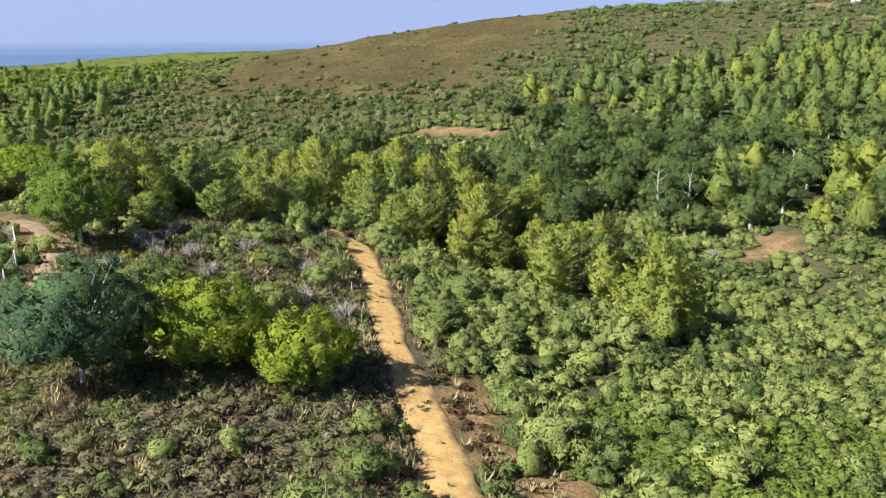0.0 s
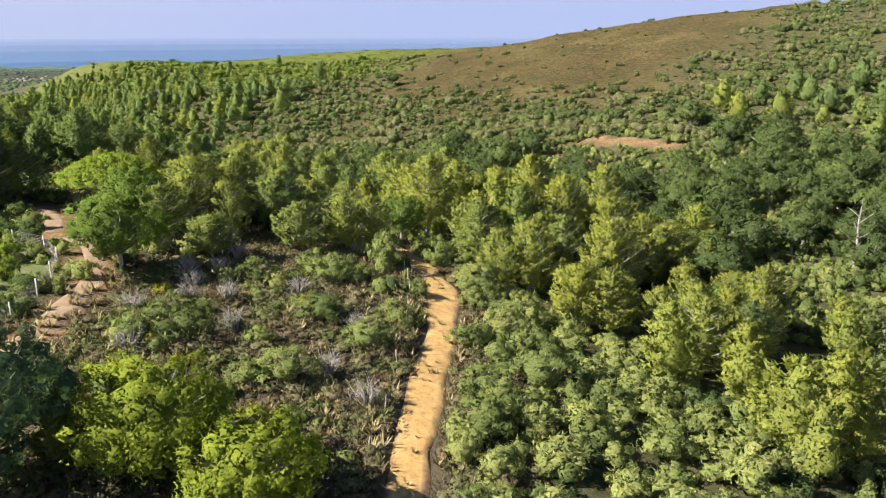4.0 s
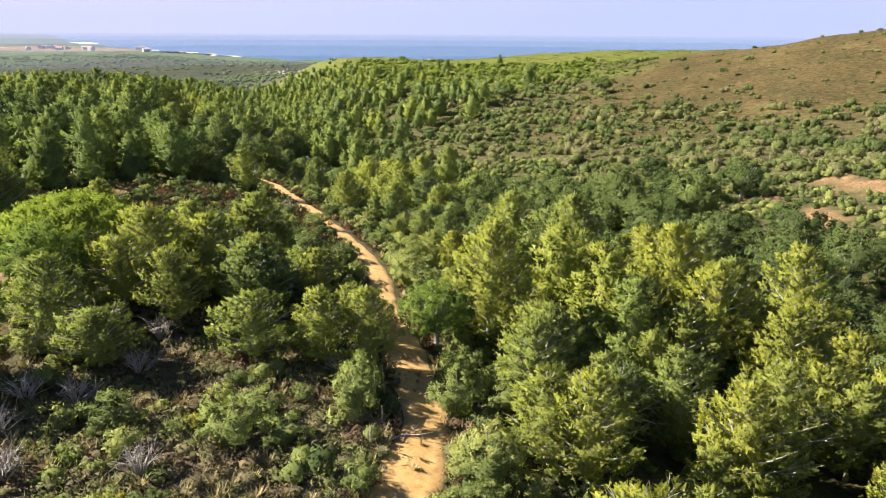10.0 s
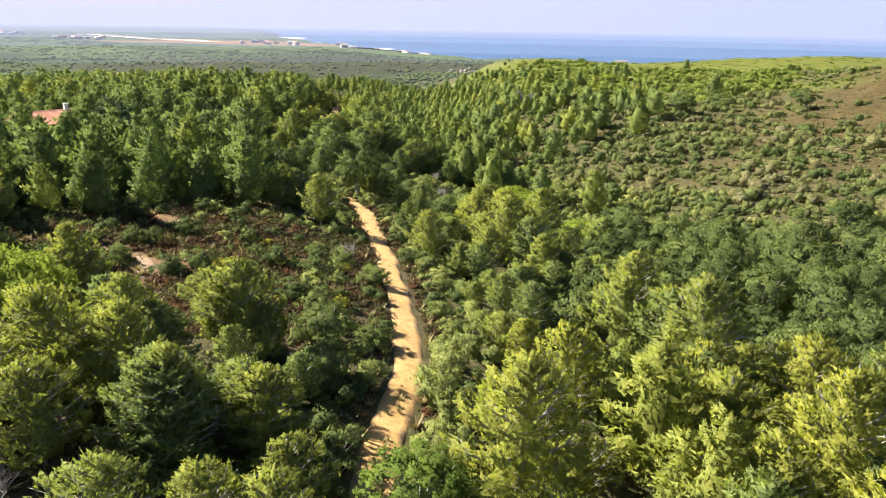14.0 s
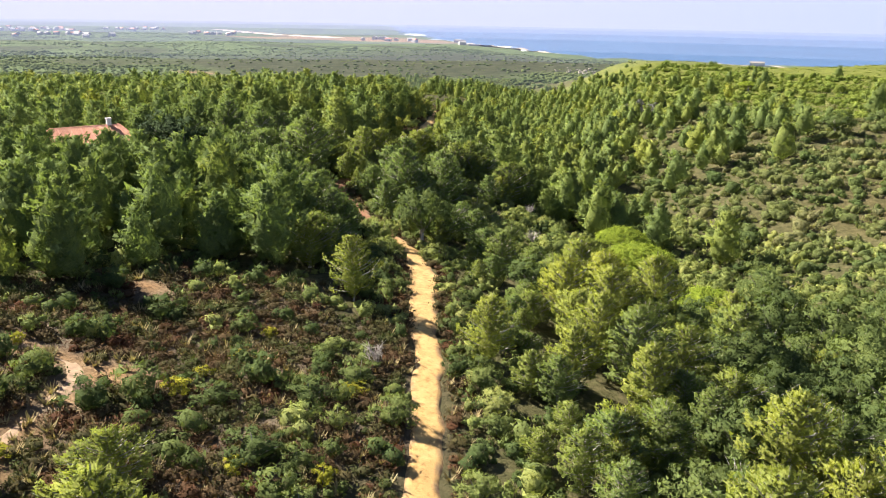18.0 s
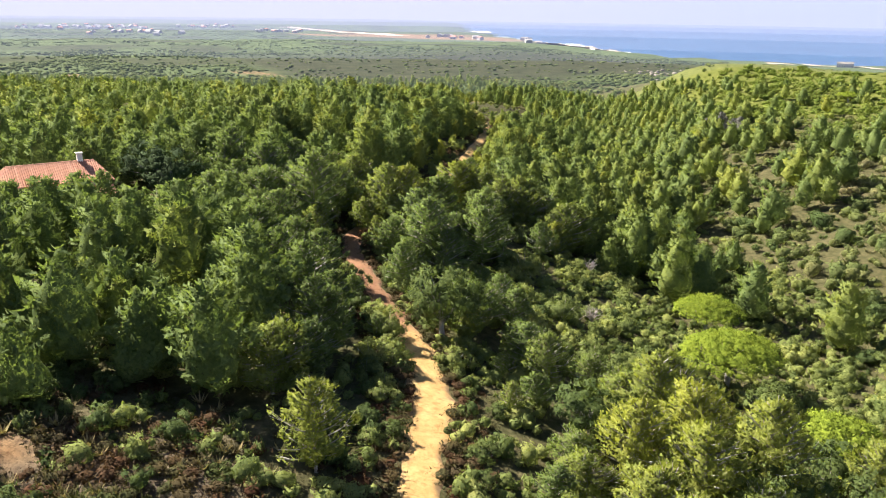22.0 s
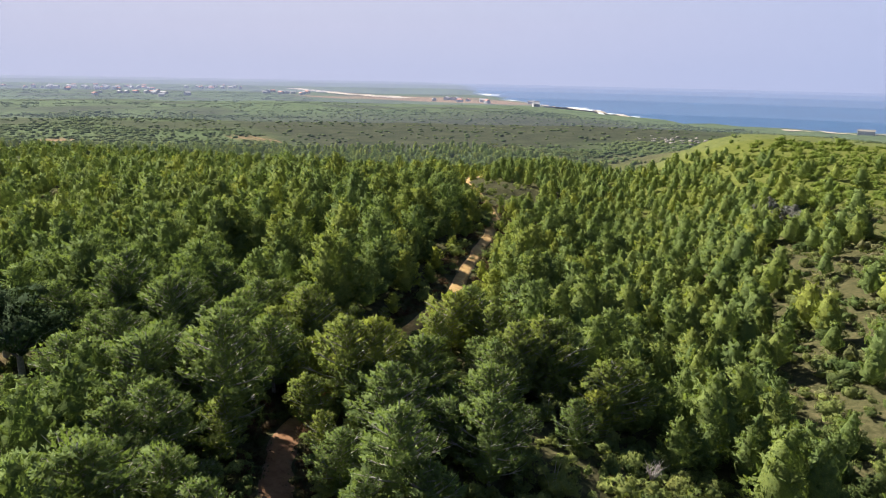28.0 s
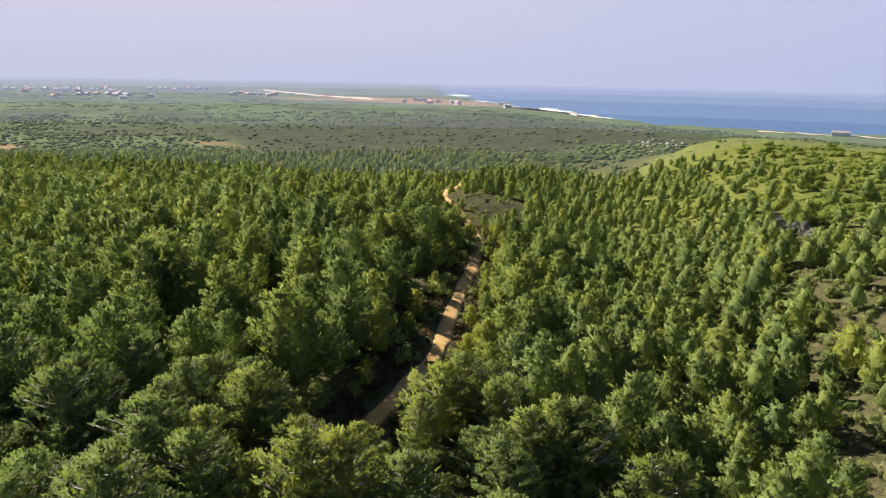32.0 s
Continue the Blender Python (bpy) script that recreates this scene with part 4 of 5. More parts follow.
near_pines = [pine_form(s, tall=t_, wide=w_) for s, t_, w_ in ((1, 7.0, 2.7), (2, 5.8, 2.9), (3, 7.8, 2.8), (4, 6.4, 2.4), (5, 5.0, 2.6))]
near_oaks = [oak_form(s, tall=t_, wide=w_) for s, t_, w_ in ((11, 5.0, 2.6), (12, 6.0, 2.9), (13, 4.2, 2.3))]
near_shrubs = [shrub_form(s, tall=t_, wide=w_) for s, t_, w_ in ((21, 2.2, 1.7), (22, 1.7, 1.5), (23, 2.8, 1.8), (24, 1.4, 1.4))]
KINDS = (("pine_tree", near_pines, pine_leaf, "bushy yellow-green pine with a short grey trunk", "tree", "pines along the track"),
         ("oak_tree", near_oaks, oak_leaf, "dark green evergreen oak with a dense rounded crown", "tree", "oaks of the valley"),
         ("shrub", near_shrubs, shrub_leaf, "rounded grey-green mastic shrub", "shrub", "shrubs beside the track"))


def plant(name, crown_me, trunk_me, place, turn_, w, h, label, category, group, tone=0.5):
    """A plant as a thing: trunk and crown under one base."""
    base = tagged(new(name), label, category, group)
    base.matrix_basis = pose(*place, 0, 0, math.degrees(turn_)) @ Matrix.Diagonal((w, w, h, 1))
    for nm, me in (("trunk", trunk_me), ("crown", crown_me)):
        ob = new(nm, me)
        ob.parent = base
        ob.color = (tone, tone, tone, 1)
    return base


def near_meshes(kind_name, forms, leaf):
    return [(mesh_of(kind_name + "_crown", crown[0], crown[1], leaf, True, crown[2]), mesh_of(kind_name + "_trunk", *wood, bark)) for crown, wood in forms]


near = np.zeros(len(x), bool)
for k, (name, forms, leaf, label, category, group) in enumerate(KINDS):
    meshes = near_meshes(name, forms, leaf)
    order = np.nonzero(kind == k)[0]
    close = np.minimum(np.minimum(off, 2 + line_distance(x, y, SIDE)[0] * (1.0 if k == 0 else 1.6)), 3 + line_distance(x, y, BELT)[0])
    order = order[np.argsort(close[order] + 1e3 * (np.abs(x[order] + 62) > 95))][: (300, 300, 300)[k]]
    near[order] = True
    for i in order:
        c, t = meshes[i % len(meshes)]
        plant(name, c, t, (x[i], y[i], z[i]), turn[i], size[i], size[i] * (0.9 + 0.2 * tint[i]), label, category, group, float(tint[i]))

fine_pines = [pine_form(s, 7.0, 2.6, 30, 36, 0.42, body=0.6, inner=0.55)[0] for s in (231, 232, 233, 234)]
mid_pines = [pine_form(s, 7.2, 2.5, 20, 20, 0.56, body=0.74, inner=0.6)[0] for s in (31, 32, 33, 39)]
far_pines = [pine_form(s, 6.8, 2.5, 10, 11, 0.8, slim=0.34, body=0.88, inner=0.6)[0] for s in (131, 132, 133)]
mid_oaks = [oak_form(s, 5.0, 2.6, 14, 16, 0.5)[0] for s in (34, 35)]
mid_shrubs = [shrub_form(s, 2.0, 1.6, 7, 20, 0.28)[0] for s in (36, 37, 38)]
far_shrubs = [patch(s, 1.5, 3, 1.5, 1.1, 12, 0.5, 0.2) for s in (136, 137, 138)]
wooded = np.minimum(np.minimum(off, line_distance(x, y, SIDE)[0] - 4), line_distance(x, y, BELT)[0] - 4)
lush = cover(x, y)[2] > r.uniform(0.1, 0.75, len(x))
for k, (forms, leaf, name, label, category, lo, hi) in enumerate((
        (fine_pines, pine_leaf_far, "pine_stand", "close stand of young green pines beside the track", "wood", -99, 17),
        (mid_pines, pine_leaf_far, "pine_wood", "dense wood of young green pines over the slopes", "wood", 17, 40),
        (far_pines, pine_leaf_far, "far_pine_wood", "dense pine wood running on over the far slopes", "wood", 40, 9e9),
        (mid_oaks, oak_leaf_far, "oak_wood", "dark evergreen oaks filling the valley", "wood", -99, 9e9),
        (mid_shrubs, shrub_leaf_far, "shrub_cover", "grey-green scrub between the trees", "scrub", -99, 45),
        (far_shrubs, hill_leaf, "hillside_scrub", "grey-green scrub covering the hillside", "scrub", 45, 9e9),
        (far_shrubs, green_leaf, "lush_scrub", "yellow-green scrub on the seaward hill", "scrub", -99, 9e9))):
    i = np.nonzero((kind == (0, 0, 0, 1, 2, 2, 2)[k]) & ~near & (wooded > lo) & (wooded <= hi) & ((k < 4) | (lush == (k == 6))))[0]
    if not len(i):
        continue
    stuff(name, forms, np.stack([r.randint(0, len(forms), len(i)), x[i], y[i], z[i], turn[i], size[i], size[i], tint[i]], 1), leaf, label, category)


def rows_for(forms, x, y, w, h, tint):
    return np.stack([r.randint(0, len(forms), len(x)), x, y, height(x, y), r.uniform(0, 6.28, len(x)), w, h, tint], 1)


# low growth filling the ground between shrubs and trees
x, y = scatter(-150, 78, 12, 225, 1.95)
p_pine, p_oak, p_shrub, off = woods(x, y)
k = (r.uniform(0, 1, len(x)) < 0.9 * p_shrub * np.where((p_pine > 0.8) & (off > 9), 0.3, 1)) & (off > 2.1)
x, y = x[k], y[k]
under = [patch(s_, 0.9, 2, 1.15, 0.85, 24, 0.3) for s_ in (151, 152, 153)]
w = r.uniform(0.6, 1.35, len(x))
stuff("low_scrub", under, rows_for(under, x, y, w, w * r.uniform(0.6, 1.2, len(x)), np.clip(0.45 - 0.4 * (1 - cover(x, y)[0]) * smooth(-38, -50, x) + 0.4 * wave(x, y, 14, 154) + r.normal(0, 0.25, len(x)), 0, 1)), shrub_leaf_far,
      "low olive scrub filling the ground between trees", "scrub")

# low green bramble on the open ground near the start
x, y = scatter(4, 42, 30, 58, 0.8)
k = (r.uniform(0, 1, len(x)) < 0.9 * smooth(1.3, 0.9, np.hypot((x - 22) / 14, (y - 44) / 9) + 0.15 * wave(x, y, 8, 51))) & (line_distance(x, y, TRACK)[0] > 4)
x, y = x[k], y[k]
low_green = [low_bush(s_, 0.7, 0.75, 30, 0.2) for s_ in (161, 162, 163)]
w = r.uniform(0.6, 1.4, len(x))
stuff("bramble", low_green, rows_for(low_green, x, y, w, w * r.uniform(0.5, 1.1, len(x)), np.clip(0.5 + 0.4 * wave(x, y, 6, 52) + r.normal(0, 0.15, len(x)), 0, 1)), green_leaf,
      "low bright green bramble spreading over open ground", "scrub")

# low heath and dry grass over the open ground beside the track
x, y = scatter(-95, 6, 15, 140, 0.86)
open_ = np.clip(1 - cover(x, y)[0], 0, 1)
off = line_distance(x, y, TRACK)[0]
k = (r.uniform(0, 1, len(x)) < 0.97 * open_ + 0.35 * smooth(5, 2.5, off)) & (off > 1.75) & (cover(x, y)[3] < 0.3)
x, y = x[k], y[k]
vx, vy = scatter(-232, -60, 118, 250, 1.05)
off = line_distance(vx, vy, TRACK)[0]
k = (off > 1.4) & (off < 5.0) & (r.uniform(0, 1, len(vx)) < 0.8)
x, y = np.concatenate([x, vx[k]]), np.concatenate([y, vy[k]])
low = [spiky(s_, 0.6, 0.7, 44, 0.17) for s_ in (51, 52, 53)]
w = r.uniform(0.85, 1.8, len(x))
tones = np.clip(0.58 + 0.5 * wave(x, y, 6, 54) + r.normal(0, 0.14, len(x)), 0, 1)
for pick, name_, leaf_, label_ in ((x > -41, "heath", heath_leaf, "low brown and olive heath with purple-grey twigs"), (x <= -41, "rust_heath", rust_leaf, "low rust-brown and dark olive heath around a footpath")):
    stuff(name_, low, rows_for(low, x[pick], y[pick], w[pick], w[pick] * r.uniform(0.7, 1.5, pick.sum()), tones[pick]), leaf_, label_, "heath")


def tuft(seed, blades, tall, spread):
    q = np.random.RandomState(seed)
    a, t_ = q.uniform(0, 6.28, blades), q.uniform(0.5, 1.0, blades) * tall
    base = np.stack([np.cos(a), np.sin(a), 0 * a], 1) * (q.uniform(0, 0.3, blades) * spread)[:, None]
    tip = base + np.stack([np.cos(a) * spread * 0.6, np.sin(a) * spread * 0.6, t_], 1)
    s_ = np.stack([-np.sin(a), np.cos(a), 0 * a], 1) * 0.06 * (tall / 0.5)
    i = np.arange(blades)[:, None] * 3
    return np.stack([base - s_, base + s_, tip], 1).reshape(-1, 3), i + np.arange(3)[None]


x, y = scatter(-95, 10, 15, 135, 0.9)
k = (r.uniform(0, 1, len(x)) < 0.6 * np.clip(1 - cover(x, y)[0], 0, 1) * np.maximum(wave(x, y, 11, 55) > 0.0, smooth(14, 6, line_distance(x, y, PATH)[0])) + 0.45 * smooth(4, 2.2, line_distance(x, y, TRACK)[0])) & (line_distance(x, y, TRACK)[0] > 1.6)
x, y = x[k], y[k]
grass_forms = [tuft(s_, 18, 0.6, 0.6) for s_ in (56, 57)]
w = r.uniform(0.7, 1.5, len(x))
stuff("dry_grass", grass_forms, rows_for(grass_forms, x, y, w, w, r.uniform(0, 1, len(x))), dry_mat, "tufts of straw-coloured dry grass", "grass")

# rusty dead undergrowth along both edges of the track, and dry tufts on its crown
x, y = scatter(-125, 8, 12, 158, 0.8)
off = line_distance(x, y, TRACK)[0]
k = (off > 1.75) & (r.uniform(0, 1, len(x)) < 0.75 * smooth(4.4, 2.4, off + 0.9 * wave(x, y, 7, 66)))
x, y = x[k], y[k]
litter = [spiky(s_, 0.45, 0.6, 40, 0.14) for s_ in (166, 167)]
w = r.uniform(0.6, 1.5, len(x))
stuff("verge_scrub", litter, rows_for(litter, x, y, w, w * r.uniform(0.6, 1.3, len(x)), np.clip(0.25 + 0.4 * wave(x, y, 5, 67) + r.normal(0, 0.15, len(x)), 0, 1)), rust_leaf, "low rusty dead undergrowth along the edges of the track", "undergrowth")
x, y = scatter(-60, 8, 12, 120, 0.5)
off = line_distance(x, y, TRACK)[0]
spot = np.maximum(0.5 * smooth(0.55, 0.2, off) * (wave(x, y, 5, 68) > 0.1), 0.55 * smooth(1.1, 0.8, np.hypot((x - 4.8) / 2.6, (y - 36) / 9)) * (off > 1.2))
k = r.uniform(0, 1, len(x)) < spot
x, y = x[k], y[k]
w = r.uniform(0.3, 0.75, len(x))
stuff("track_grass", grass_forms, rows_for(grass_forms, x, y, w, w, r.uniform(0, 1, len(x))) + np.array([0, 0, 0, 0.05, 0, 0, 0, 0]), dry_mat, "short dry grass on the crown and edge of the track", "grass")

# small scrub on the brown and the green hill, and far over the plain
x, y = scatter(-200, 110, 185, 400, 2.5)
c_ = cover(x, y)
k = r.uniform(0, 1, len(x)) < 0.75 * np.maximum(c_[1], 0.75 * (line_distance(x, y, GULLY)[0] > 26) * (1 - c_[3])) * np.clip(0.7 + 0.6 * wave(x, y, 40, 64), 0.2, 1)
x, y = x[k], y[k]
w = r.uniform(0.3, 0.85, len(x)) * (1 - 0.55 * bald(x, y))
hill_low = [patch(s_, 2.0, 2, 1.1, 1.3, 6, 0.5, 0.5) for s_ in (61, 62)]
stuff("hill_scrub", hill_low, rows_for(hill_low, x, y, w, w * r.uniform(0.5, 1.0, len(x)), np.clip(0.55 + 0.45 * wave(x, y, 22, 65) + r.normal(0, 0.25, len(x)), 0, 1)), hill_leaf, "scattered pale scrub on the brown heath hill", "scrub")
x, y = scatter(-640, -60, 300, 560, 4.2)
k = r.uniform(0, 1, len(x)) < 0.42 * cover(x, y)[2] * (1 - 0.92 * smooth(-290, -360, x))
x, y = x[k], y[k]
w = r.uniform(0.6, 1.35, len(x))
stuff("green_scrub", hill_low, rows_for(hill_low, x, y, w, w * 0.32, r.uniform(0, 1, len(x))), green_leaf, "bright green scrub rounding the far hill", "scrub")
far_forms = [low_bush(s_, 3.0, 2.6, 5, 1.2, 1, 0.5) for s_ in (64, 65, 66)]
far_groups = [patch(s_, 7.5, 4, 3.0, 2.8, 1, 1.3, 0.5) for s_ in (67, 68)]
for x0_, x1_, y0_, y1_, step_, forms_, name_, label_ in ((-1000, -430, -150, 800, 4.9, far_forms, "plain_wood", "low pine wood covering the near coastal plain"),
                                                       (-2600, -1000, -500, 1050, 19.0, far_groups, "far_wood", "far trees and scrub dotted over the coastal plain")):
    x, y = scatter(x0_, x1_, y0_, y1_, step_)
    c_ = cover(x, y)
    k = (r.uniform(0, 1, len(x)) < np.clip(0.75 + 0.5 * wave(x, y, 160, 63), 0.1, 0.97) * (1 - 0.88 * smooth(0.2, 0.6, c_[4])) * (1 - 0.9 * c_[2])) & (height(x, y) > SEA + 3) & (c_[3] < 0.3)
    k &= (y < np.interp(x, COAST[:, 0], COAST[:, 1]) - 95) & ~((x < -1120) & (y > 640) & (r.uniform(0, 1, len(x)) < 0.9))
    x, y = x[k], y[k]
    w = r.uniform(0.6, 1.45, len(x))
    stuff(name_, forms_, rows_for(forms_, x, y, w, w * (0.55 - 0.27 * smooth(700, 1500, np.hypot(x, y))), np.clip(0.5 + 0.3 * wave(x, y, 130, 66) + r.normal(0, 0.14, len(x)), 0, 1)), plain_leaf, label_, "wood")


# ---- single trees ----
def single(name, form, leaf, place, w, h, label, category="tree", group="", tone=0.5):
    (cv, cf, cn), (tv, tf) = form
    return plant(name, mesh_of(name + "_crown", cv, cf, leaf, True, cn), mesh_of(name + "_trunk", tv, tf, bark), (*place, float(height(*place))), 0.7 + 1.9 * place[0], w, h, label, category, group, tone)


umbrella = umbrella_form(71)
for px_, py_, w_, h_ in ((-101.3, 197.6, 1.0, 0.95), (-87.2, 185.9, 1.25, 1.05), (-70, 181, 1.0, 1.05), (-49.5, 89.5, 1.15, 1.15), (-204, 372, 0.9, 0.6), (-125, 205, 0.6, 0.7)):
    single("stone_pine", umbrella, stone_leaf, (px_, py_), w_, h_, "umbrella-shaped bright green stone pine with a bare forking stem", "tree", "stone pines")
round_pine = oak_form(72, 8.6, 5, 152, 34, 0.24, 0.6)
single("stone_pine", round_pine, blue_leaf, (-23, 44.5), 0.95, 1.1, "large rounded blue-green pine over the heath")
single("pine_tree", oak_form(73, 5.8, 4.0, 170, 40, 0.24, 0.75), young_leaf, (-16, 48.5), 1.1, 1.15, "wide yellow-green young pine beside the heath")
single("pine_tree", oak_form(74, 5.0, 3.5, 160, 40, 0.24, 0.75), young_leaf, (-9.7, 47.5), 1.1, 1.15, "low yellow-green young pine near the track")
single("pine_tree", oak_form(75, 8.4, 4.6, 141, 34, 0.24, 0.6), full_leaf, (-35.4, 72), 0.95, 1.0, "tall full green pine by the side path")
single("pine_tree", oak_form(77, 7.2, 3.6, 120, 34, 0.24, 0.6), full_leaf, (-42, 83), 1.0, 1.0, "full green pine behind the garden path")
single("pine_tree", pine_form(76, 5.2, 1.4), pine_leaf, (-21, 47), 1.0, 1.0, "small dark green pine under the large one")

for px_, py_, w_, h_ in ((-121, 293, 1.6, 1.15), (-90.5, 310, 1.4, 1.1), (-204, 380, 0.8, 0.6), (-151, 304, 1.0, 0.75), (-132, 285, 0.9, 0.8), (-160, 296, 1.3, 0.8)):
    single("oak_tree", near_oaks[1], oak_leaf, (px_, py_), w_, h_, "dark lone evergreen tree standing above the scrub", "tree", "dark lone trees")
for px_, py_, w_, h_ in ((-152, 134.5, 1.7, 1.5), (-146.5, 136, 1.6, 1.4)):
    single("oak_tree", near_oaks[1], dark_leaf, (px_, py_), w_, h_, "very dark dense evergreen tree beside the house", "tree", "dark trees by the house")


gorse_leaf = foliage("gorse_leaf", (0.26, 0.235, 0.028), (0.24, 0.23, 0.03), (0.20, 0.22, 0.034), per="object")
for i, (px_, py_) in enumerate(((-66, 118), (-63.5, 114.5), (-61, 112), (-72, 103.5), (-56, 101), (-51, 112.5), (-48, 117), (-70, 122), (-58, 124), (-25, 61), (-18, 72), (-30, 70), (-14, 56), (-22, 80))):
    single("gorse_bush", near_shrubs[i % 4], gorse_leaf, (px_, py_), 0.5 + 0.12 * (i % 3), 0.4 + 0.08 * (i % 4), "low yellow-flowering gorse bush in the heath", "shrub", "gorse in the heath")


# ---- trees and shrubs that stand out beside the track ----
for i, (px_, py_, w_, h_, t_) in enumerate(((-20.3, 94.2, 0.95, 1.0, 0.6), (-24.2, 97.6, 0.8, 0.85, 0.55), (-31.3, 94.5, 1.0, 1.0, 0.5), (-29.3, 98.6, 1.05, 1.0, 0.65), (-31.7, 80.4, 1.1, 0.95, 0.35), (-36.5, 80, 1.1, 1.0, 0.3), (-33.9, 88.5, 1.05, 1.1, 0.55),
                                            (-41.2, 96, 1.0, 0.95, 0.5), (-43.3, 102.9, 0.85, 1.0, 0.5), (-39.8, 104.5, 0.85, 1.0, 0.6), (-22.5, 92.2, 1.0, 0.95, 0.6), (-50.8, 106, 0.8, 0.68, 0.4), (-60.5, 138.2, 0.9, 0.9, 0.6), (-55.7, 143.5, 0.95, 1.0, 0.5),
                                            (-44.1, 137, 0.95, 1.05, 0.55), (-63.9, 176.6, 1.2, 1.2, 0.5), (-49.4, 172.7, 1.15, 1.15, 0.6), (-75.2, 132.6, 0.95, 0.95, 0.5))):
    single("pine_tree", near_pines[i % 5], pine_leaf, (px_, py_), w_, h_, "bushy green pine standing clear beside the track", "tree", "pines along the track", t_)
single("stone_pine", oak_form(78, 6.2, 3.2, 110, 36, 0.22, 0.4), full_leaf, (-19.4, 102), 1.0, 1.0, "dense round-crowned young stone pine beside the track", "tree", "stone pines", 0.2)
for i, (px_, py_, w_, h_, t_) in enumerate(((-16.9, 89.4, 1.3, 1.9, 0.55), (-18.4, 91.2, 1.25, 1.9, 0.5), (-12.6, 94.4, 1.2, 1.4, 0.5), (-14.4, 61.1, 1.5, 1.2, 0.6), (-16.8, 60, 1.2, 1.0, 0.55), (-11.2, 69, 1.3, 1.1, 0.55), (-16.5, 71.4, 1.35, 1.0, 0.35), (-23.6, 63.6, 1.4, 1.0, 0.3),
                                            (-26, 65, 1.1, 0.9, 0.3), (-24.9, 76.5, 1.35, 1.1, 0.3), (-17.6, 83, 1.4, 1.1, 0.5), (-19.8, 81, 1.45, 1.15, 0.5), (-20.5, 84, 1.2, 1.0, 0.5), (-10.6, 74.8, 0.95, 0.9, 0.7), (-16.5, 73.1, 0.8, 0.8, 0.1), (-11.7, 76, 0.9, 0.8, 0.75),
                                            (-59.5, 114.1, 1.3, 0.9, 0.1), (-51.6, 114, 1.2, 0.8, 0.05), (-57.8, 120.4, 1.3, 0.9, 0.1), (-63.2, 101.3, 1.5, 1.1, 0.2), (-59.6, 125.2, 1.1, 0.8, 0.2), (-53.1, 133.7, 1.2, 0.9, 0.9), (-40.7, 127.6, 1.3, 1.1, 0.6),
                                            (-6.8, 89, 1.3, 1.2, 0.35), (-5.6, 85, 1.2, 1.1, 0.4), (-1.6, 66.4, 1.5, 1.2, 0.5), (2.2, 70.2, 1.6, 1.3, 0.45), (-0.4, 61, 1.4, 1.2, 0.5), (-93.2, 146.2, 1.0, 1.0, 0.7), (-95.4, 146.9, 1.25, 1.35, 0.6), (-97.6, 147.0, 1.1, 1.3, 0.75), (-99.8, 147.5, 1.2, 1.35, 0.65))):
    single("shrub", near_shrubs[i % 3], shrub_leaf, (px_, py_), w_, h_, "large rounded olive shrub standing out of the heath", "shrub", "large shrubs by the track", t_)


# ---- dead wood ----
def twigs(seed, tall, wide, stems):
    q = np.random.RandomState(seed)
    out = []
    for _ in range(stems):
        a, k = q.uniform(0, 6.28), q.uniform(0.3, 1)
        tip = np.array((math.cos(a) * wide * k, math.sin(a) * wide * k, tall * (1.15 - 0.6 * k)))
        mid = tip * (0.5, 0.5, 0.6) + q.normal(0, 0.08, 3)
        out.append(tube([(0, 0, -0.2), mid, tip], [0.05, 0.03, 0.008], 4))
        for _ in range(3):
            e = mid + (tip - mid) * q.uniform(0.2, 0.8)
            out.append(tube([e, e + q.normal(0, 0.35, 3) + (0, 0, 0.25)], [0.018, 0.005], 3))
    return joined(out)


dead_forms = [mesh_of("dead_shrub", *twigs(s_, 1.5, 1.2, 26), dead_wood) for s_ in (81, 82)]
for i, (px_, py_) in enumerate(((13, 132), (-24.5, 169), (40, 108), (-21, 92), (-30, 82), (-33, 86), (-8, 60), (-13, 71), (-62, 128), (-100, 176), (-118, 190), (-58, 152), (30, 90), (-36, 79), (-27, 69), (-28.5, 72), (-24, 70), (-30, 66), (-21, 66), (-26, 60), (-29, 77), (-31, 75), (-12, 63), (-20, 75))):
    ob = tagged(new("dead_shrub", dead_forms[i % 2]), "bare grey dead shrub among the green ones", "shrub", "dead shrubs")
    ob.matrix_basis = pose(px_, py_, float(height(px_, py_)) + (1.6 if i in (0, 1, 9, 10) else 0), 0, 0, 67 * i) @ Matrix.Diagonal((1.3, 1.3, 1.1, 1))
branch = tagged(new("fallen_branch", mesh_of("fallen_branch", *joined([tube([(-1.1, -0.9, 0.05), (-0.2, 0, 0.12), (0.3, 0.5, 0.25), (0.5, 1.1, 0.5)], [0.07, 0.06, 0.05, 0.02]),
                tube([(-0.2, 0, 0.12), (0.7, 0.0, 0.2), (1.6, 0.35, 0.35)], [0.05, 0.035, 0.012]), tube([(0.3, 0.5, 0.25), (-0.3, 1.0, 0.3)], [0.04, 0.012]),
                tube([(-0.2, 0, 0.12), (-0.1, -0.9, 0.1)], [0.04, 0.012])]), bark)), "dark fallen branch lying across the sandy track", "branch")
branch.matrix_basis = pose(-12.9, 89.3, float(height(-12.9, 89.3)) + 0.04, 0, 0, 20)

